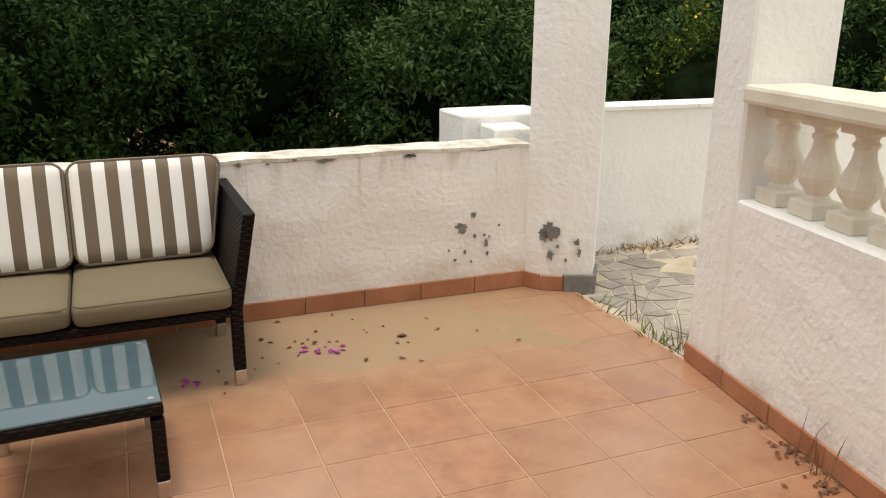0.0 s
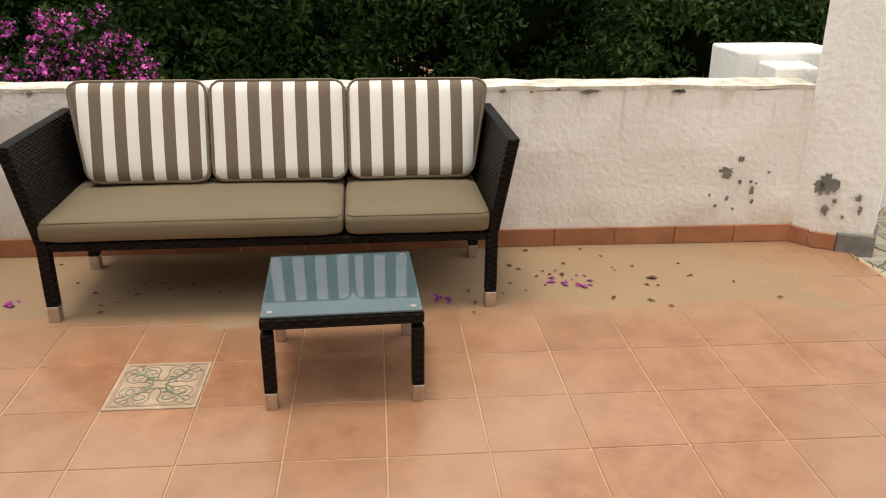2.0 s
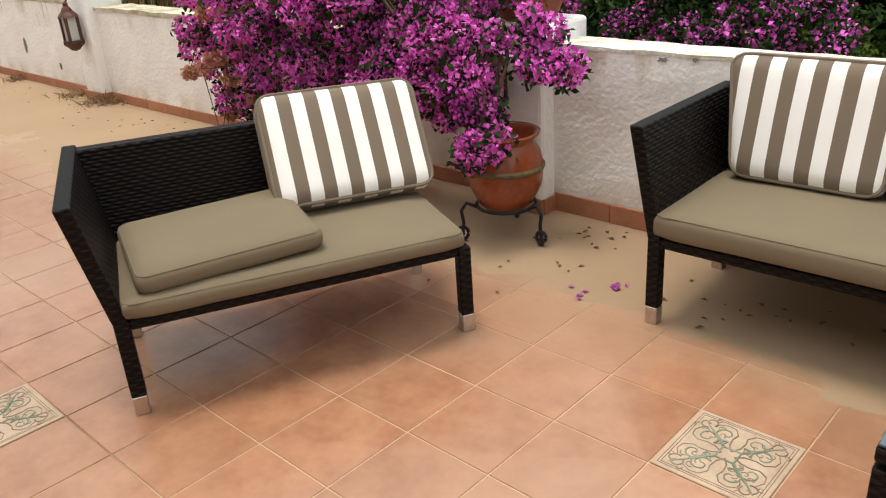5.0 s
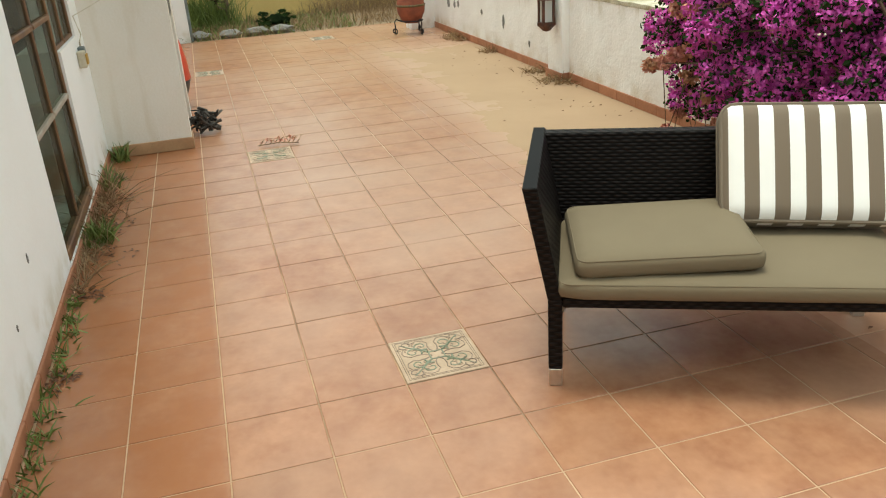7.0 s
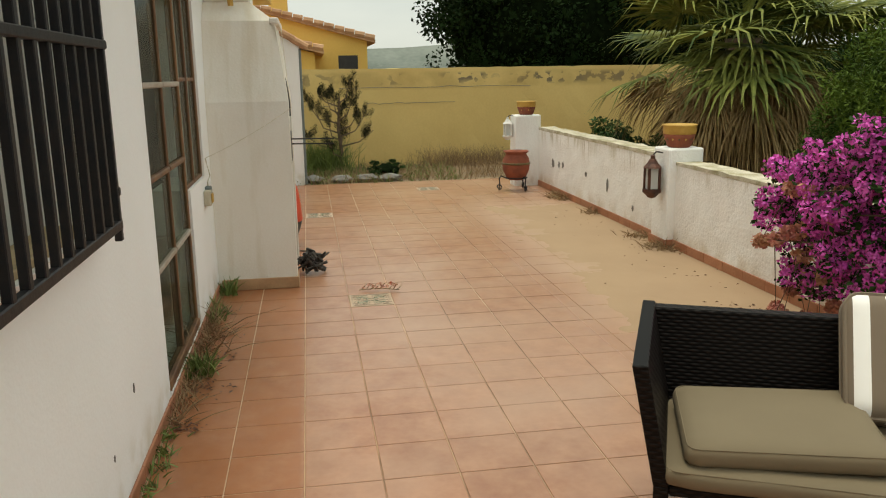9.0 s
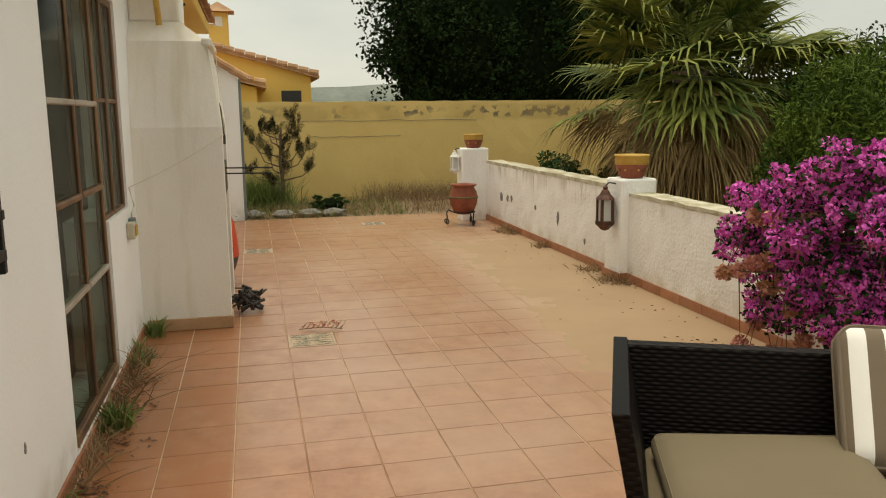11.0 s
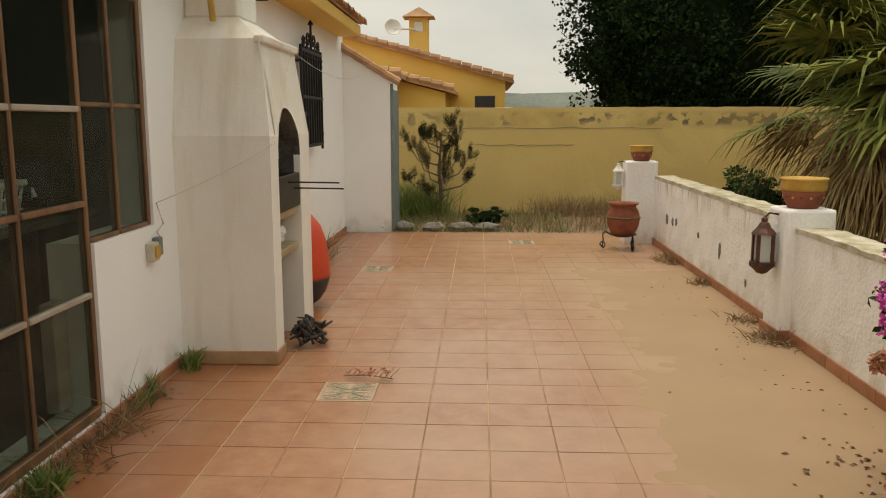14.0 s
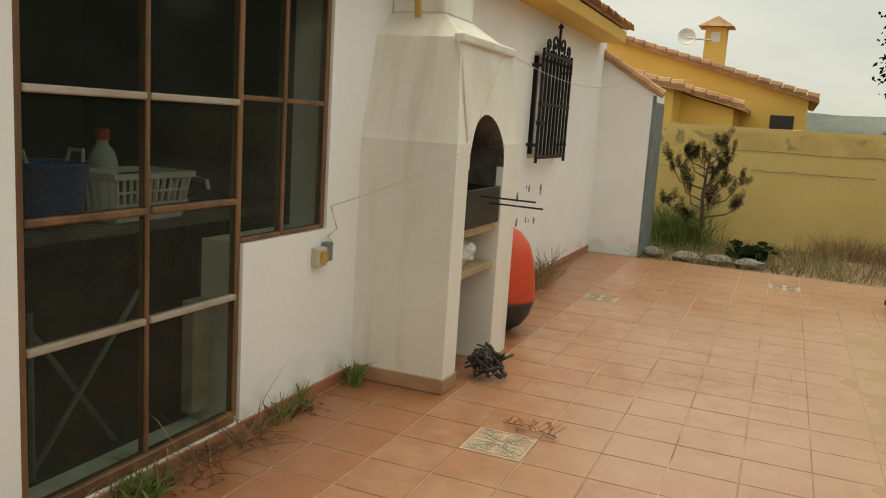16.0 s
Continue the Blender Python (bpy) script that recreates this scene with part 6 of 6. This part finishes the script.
leaf_litter("fallen_leaves", [(1.9, 1.0, 0.16), (1.7, 1.25, 0.2), (2.3, 1.05, 0.2), (1.55, 1.1, 0.2), (-0.2, 1.0, 0.12), (0.2, 1.15, 0.2), (-1.0, 1.25, 0.15), (-1.2, 0.9, 0.25)], 80, 0.016, M_litter, "dead brown leaves on the terrace tiles")
leaf_litter("big_dead_leaf", [(2.30, 1.02, 0.005)], 2, 0.03, M_litter, "curled dead leaf on the tiles")
leaf_litter("fallen_petals", [(1.88, 1.02, 0.06), (1.25, 0.85, 0.02), (1.9, 0.98, 0.03), (-0.78, 0.75, 0.03), (-0.66, 0.9, 0.02)], 34, 0.021, M_petal, "fallen magenta petals on the tiles")
leaf_litter("withered_petals", [(-3.4, 1.25, 0.2), (-3.0, 1.15, 0.2), (-3.8, 1.3, 0.2), (-4.2, 1.1, 0.15), (-3.6, 0.9, 0.2)], 170, 0.018, M_litter, "withered petals below the bougainvillea")
leaf_litter("parapet_litter", [(-7.2, 1.4, 0.2), (-8.0, 1.3, 0.3), (-9.8, 1.4, 0.25), (-6.4, 1.2, 0.2), (-5.3, 1.3, 0.3)], 110, 0.013, M_litter, "dead leaves scattered near the parapet")
leaf_litter("house_litter", [(-3.5, HOUSE_Y + 0.13, 0.07), (-4.0, HOUSE_Y + 0.15, 0.08), (-4.5, HOUSE_Y + 0.14, 0.07), (-3.0, HOUSE_Y + 0.1, 0.05), (-5.0, HOUSE_Y + 0.1, 0.05), (-2.2, HOUSE_Y + 0.08, 0.04)], 300, 0.014, M_litter, "dry litter along the house wall")
leaf_litter("balustrade_litter", [(3.30, -0.55, 0.04), (3.25, -0.75, 0.05), (3.36, -0.3, 0.03)], 90, 0.014, M_litter, "dry litter at the balustrade wall's foot")

# ---- neighbours and distance ----
nh = empty("yellow_house", pose(-27, -3.38, -0.65), "yellow-painted neighbouring house with clay-tiled roofs", "house")
def gable(x0, x1, y0, y1, zl, zh, eave_y):
    """A block with a roof falling towards eave_y."""
    bm = bmesh.new()
    za, zb = (zl, zh) if eave_y == y0 else (zh, zl)
    p = [(y0, 0), (y1, 0), (y1, zb), (y0, za)]
    a = [bm.verts.new((x1, y, z)) for y, z in p]
    b = [bm.verts.new((x0, y, z)) for y, z in p]
    bm.faces.new(a)
    bm.faces.new(b[::-1])
    for i in range(4):
        bm.faces.new((a[i], b[i], b[(i + 1) % 4], a[(i + 1) % 4]))
    bmesh.ops.recalc_face_normals(bm, faces=bm.faces[:])
    return bm
def roof_strip(x0, x1, y0, y1, z0, z1, parent):
    bm = bmesh.new()
    n = int((x1 - x0) / 0.22)
    th = Vector((0, 0, 0.10))
    pts4 = [(x0, y0, z0), (x1, y0, z0), (x1, y1, z1), (x0, y1, z1)]
    lo = [bm.verts.new(p) for p in pts4]
    hi = [bm.verts.new(Vector(p) + th) for p in pts4]
    bm.faces.new(lo[::-1]); bm.faces.new(hi)
    for i in range(4):
        bm.faces.new((lo[i], lo[(i + 1) % 4], hi[(i + 1) % 4], hi[i]))
    r = part("roof", bm, M_roof, parent)
    bm = bmesh.new()
    k = int(abs(y1 - y0) / 0.30)
    for i in range(k):
        f = i / k
        tube([(x1 - 0.05, y0 + (y1 - y0) * f, z0 + (z1 - z0) * f + 0.12), (x1 - 0.05, y0 + (y1 - y0) * (f + 0.95 / k), z0 + (z1 - z0) * (f + 0.95 / k) + 0.15)], 0.10, 7, bm)
    part("verge_tiles", bm, M_roof, r)
part("wall", gable(-4, 2.0, -4.5, 3.4, 5.55, 3.38, -4.5), M_yellowhouse, nh)
roof_strip(-4.2, 2.2, -4.7, 3.65, 5.57, 3.31, nh)
part("wing_wall", gable(2.0, 5.0, -3.2, 1.75, 4.2, 2.95, -3.2), M_yellowhouse, nh)
roof_strip(1.9, 5.2, -3.4, 2.0, 4.26, 2.92, nh)
part("porch_wall", cuboid(5.0, 6.4, -3.0, 0.5, 0, 3.3), M_yellowhouse, nh)
roof_strip(4.9, 6.6, -3.2, 0.75, 3.75, 3.25, nh)
part("window", cuboid(1.95, 2.02, 2.5, 3.1, 2.0, 2.95), M_black, nh, "dark window opening")
chim = part("chimney", cuboid(-0.3, 0.3, 0.40, 1.00, 4.0, 5.45, 0.02), M_yellowhouse, nh, "yellow chimney stack")
part("vent_opening", cuboid(0.301, 0.31, 0.57, 0.83, 5.0, 5.3), M_white, chim)
capb = bmesh.new()
v = [capb.verts.new(p) for p in ((-0.5, 0.20, 5.45), (0.5, 0.20, 5.45), (0.5, 1.20, 5.45), (-0.5, 1.20, 5.45), (0, 0.70, 5.80))]
capb.faces.new(v[:4][::-1])
for i in range(4):
    capb.faces.new((v[i], v[(i + 1) % 4], v[4]))
part("chimney_cap", capb, M_roof, chim, "tiled chimney cap")
dish = empty("satellite_dish", pose(-26.6, -3.5, 4.45), "small white satellite dish on the neighbouring roof", "satellite dish")
part("bowl", lathe([(0.0, 0.0), (0.15, 0.03), (0.27, 0.10), (0.26, 0.11), (0.14, 0.045), (0.0, 0.02)], 20), M_white, dish).rotation_euler = (0, radians(70), radians(20))
part("arm", tube([(0, 0, 0), (0, 0.75, -0.05)], 0.03, 6), M_foot, dish)
hills = bmesh.new()
for k in range(46):
    y0 = -260 + k * 16
    h0, h1 = (9.5 + 4.5 * noise.noise(Vector((q * 0.23, 3, 0))) for q in (k, k + 1))
    a = [hills.verts.new(p) for p in ((-220, y0, -3), (-220, y0 + 16, -3), (-250, y0 + 16, h1), (-250, y0, h0))]
    hills.faces.new(a)
tagged(part("backdrop", hills, M_hill), "hazy scrub-covered hillside in the distance", "hill", kind="structure")
g2 = np.random.default_rng(3)
for k in range(9):
    bush("far_tree", (-17.5 + 5.5 * k, 15 + 3 * g2.random(), -0.5), (3.2, 2.4, 1.7 + 0.5 * g2.random()), "far dark evergreen tree beyond the field", "tree", g2, M_leafdark, 46, 5200, 0.11, 0.84, group="far trees")


# ---- patterned tiles ----
def spiral(cx, cy, r, a0, turns, sgn, n=16):
    return [(cx + r * (1 - 0.8 * i / (n - 1)) * math.cos(a0 + sgn * turns * 6.283 * i / (n - 1)), cy + r * (1 - 0.8 * i / (n - 1)) * math.sin(a0 + sgn * turns * 6.283 * i / (n - 1)), 0.0) for i in range(n)]


def ornament_meshes():
    out = []
    bm = cuboid(0.003, T - 0.003, 0.003, T - 0.003, -0.005, 0.004, 0.002)
    out.append(("tile_body", bm, M_ornbase))
    c = T / 2
    line = bmesh.new()
    for e in (0.018, 0.026):
        sq = [(e, e, 0.004), (T - e, e, 0.004), (T - e, T - e, 0.004), (e, T - e, 0.004), (e, e, 0.004)]
        tube(sq, 0.0016, 4, line)
    green, brown = bmesh.new(), line
    for k in range(4):
        m = Matrix.Translation((c, c, 0.004)) @ Matrix.Rotation(k * math.pi / 2, 4, "Z")
        for sg in (-1, 1):
            s1 = [m @ Vector(p) for p in spiral(0.085, sg * 0.045, 0.036, math.pi + sg * 0.6, 1.15, -sg)]
            tube(s1, 0.0042, 5, green, 0.5)
            s2 = [m @ Vector((x, sg * y, 0)) for x, y in ((0.02, 0.0), (0.045, 0.016), (0.075, 0.02), (0.10, 0.014), (0.125, 0.03), (0.13, 0.055), (0.115, 0.085))]
            tube(s2, 0.003, 5, brown, 0.6)
            s3 = [m @ Vector(p) for p in spiral(0.115, sg * 0.105, 0.022, -sg * 2.2, 0.9, sg)]
            tube(s3, 0.0032, 5, brown, 0.5)
        for q, rr in ((0.05, 0.016), (0.075, 0.013), (0.10, 0.016), (0.135, 0.012)):
            for sg in (-1, 1):
                tube([m @ Vector(p) for p in spiral(q, sg * (0.012 + q * 0.55), rr, k + q * 40, 0.8, sg, 9)], 0.0022, 4, brown, 0.5)
        s4 = [m @ Vector(p) for p in ((0.028, -0.028, 0), (0.028, 0.028, 0))]
        tube(s4, 0.0035, 5, green)
        s5 = [m @ Vector(p) for p in ((0.03, 0.03, 0), (0.06, 0.055, 0), (0.09, 0.095, 0), (0.12, 0.125, 0))]
        tube(s5, 0.0055, 5, green, 0.4)
    out.append(("brown_relief", brown, M_ornbrown))
    out.append(("green_relief", green, M_orngreen))
    res = []
    for nm, bmm, mt in out:
        me = bpy.data.meshes.new(nm)
        bmm.to_mesh(me)
        bmm.free()
        me.materials.append(mt)
        res.append((nm, me))
    return res


ORN = ornament_meshes()
ORN_AT = [(0, 0), (-6, -4), (-16, -5), (-28, -6), (-34, -1)]
for i, j in ORN_AT:
    first = link("patterned_tile", ORN[0][1], floor, "cream tile with green and brown scrollwork")
    first.location = (i * T, j * T, 0)
    for nm, me in ORN[1:]:
        link(nm, me, first)

# ---- sand drifted over the tiles ----
M_sand = mat("wind_blown_sand", (0.365, 0.248, 0.150), (0.315, 0.210, 0.126), rough=0.95, scale=1.6, fine=140, bump=0.15, depth=0.004, spread=0.6)


def sand_sheet(x0, x1, y0, y1, fade_x, fade_y, seed):
    """A millimetre-thin drift, deepest against the parapet, that dips under the tiles along an uneven edge."""
    step = 0.035
    nx, ny = int((x1 - x0) / step), int((y1 - y0) / step)
    verts, faces = [], []
    for i in range(nx + 1):
        for j in range(ny + 1):
            x, y = x0 + (x1 - x0) * i / nx, y0 + (y1 - y0) * j / ny
            h = min(1.0, (x - x0) / fade_x, (x1 - x) / fade_x, (y - y0) / fade_y)
            q = Vector((x, y, seed))
            z = 0.0035 * (1.5 * h - 0.62 + 0.70 * noise.noise(q * 1.4) + 0.45 * noise.noise(q * 4.5) + 0.30 * noise.noise(q * 13))
            verts.append((x, y, max(-0.0028, min(0.0026, z))))
    for i in range(nx):
        for j in range(ny):
            k = i * (ny + 1) + j
            faces.append((k, k + ny + 1, k + ny + 2, k + 1))
    me = bpy.data.meshes.new("sand_drift")
    me.from_pydata(verts, [], faces)
    me.materials.append(M_sand)
    me.polygons.foreach_set("use_smooth", [True] * len(me.polygons))
    link("sand_drift", me, floor, "wind-blown sand over the tiles")


sand_sheet(-2.6, 3.2, 0.60, 1.495, 0.8, 0.40, 3.0)
sand_sheet(-9.6, -2.7, 0.05, 1.52, 1.6, 0.75, 8.0)

# ---- floor tiles ----
def tile_mesh(w, d):
    bm = cuboid(0.0028, w - 0.0028, 0.0028, d - 0.0028, -0.012, 0.0, 0.0018)
    me = bpy.data.meshes.new("floor_tile")
    bm.to_mesh(me)
    bm.free()
    me.materials.append(M_tile)
    return me


full = tile_mesh(T, T)
shapes = {}
rest_v, rest_f = [], []
r9 = random.Random(9)
for i in range(-39, 11):
    for j in range(-9, 5):
        if (i, j) in ORN_AT:
            continue
        x0, x1 = max(i * T, FAR_X), min((i + 1) * T, 3.455)
        y0, y1 = max(j * T, HOUSE_Y + 0.002), min((j + 1) * T, 1.55)
        if x1 - x0 < 0.02 or y1 - y0 < 0.02:
            continue
        if -13 <= i <= 10:
            key = (round(x1 - x0, 3), round(y1 - y0, 3))
            if key not in shapes:
                shapes[key] = full if key == (T, T) else tile_mesh(*key)
            ob = link("floor_tile", shapes[key], floor)
            ob.location = (x0, y0, r9.uniform(-0.0005, 0.0005))
        else:
            z = r9.uniform(-0.0005, 0.0005)
            k = len(rest_v)
            e = 0.003
            rest_v += [(x0 + e, y0 + e, z - 0.012), (x1 - e, y0 + e, z - 0.012), (x1 - e, y1 - e, z - 0.012), (x0 + e, y1 - e, z - 0.012),
                       (x0 + e + 0.001, y0 + e + 0.001, z), (x1 - e - 0.001, y0 + e + 0.001, z), (x1 - e - 0.001, y1 - e - 0.001, z), (x0 + e + 0.001, y1 - e - 0.001, z)]
            rest_f += [(k + 4, k + 5, k + 6, k + 7)] + [(k + q, k + (q + 1) % 4, k + 4 + (q + 1) % 4, k + 4 + q) for q in range(4)]
me = bpy.data.meshes.new("far_floor_tiles")
me.from_pydata(rest_v, [], rest_f)
me.materials.append(M_tile)
link("far_floor_tiles", me, floor, kind="stuff")
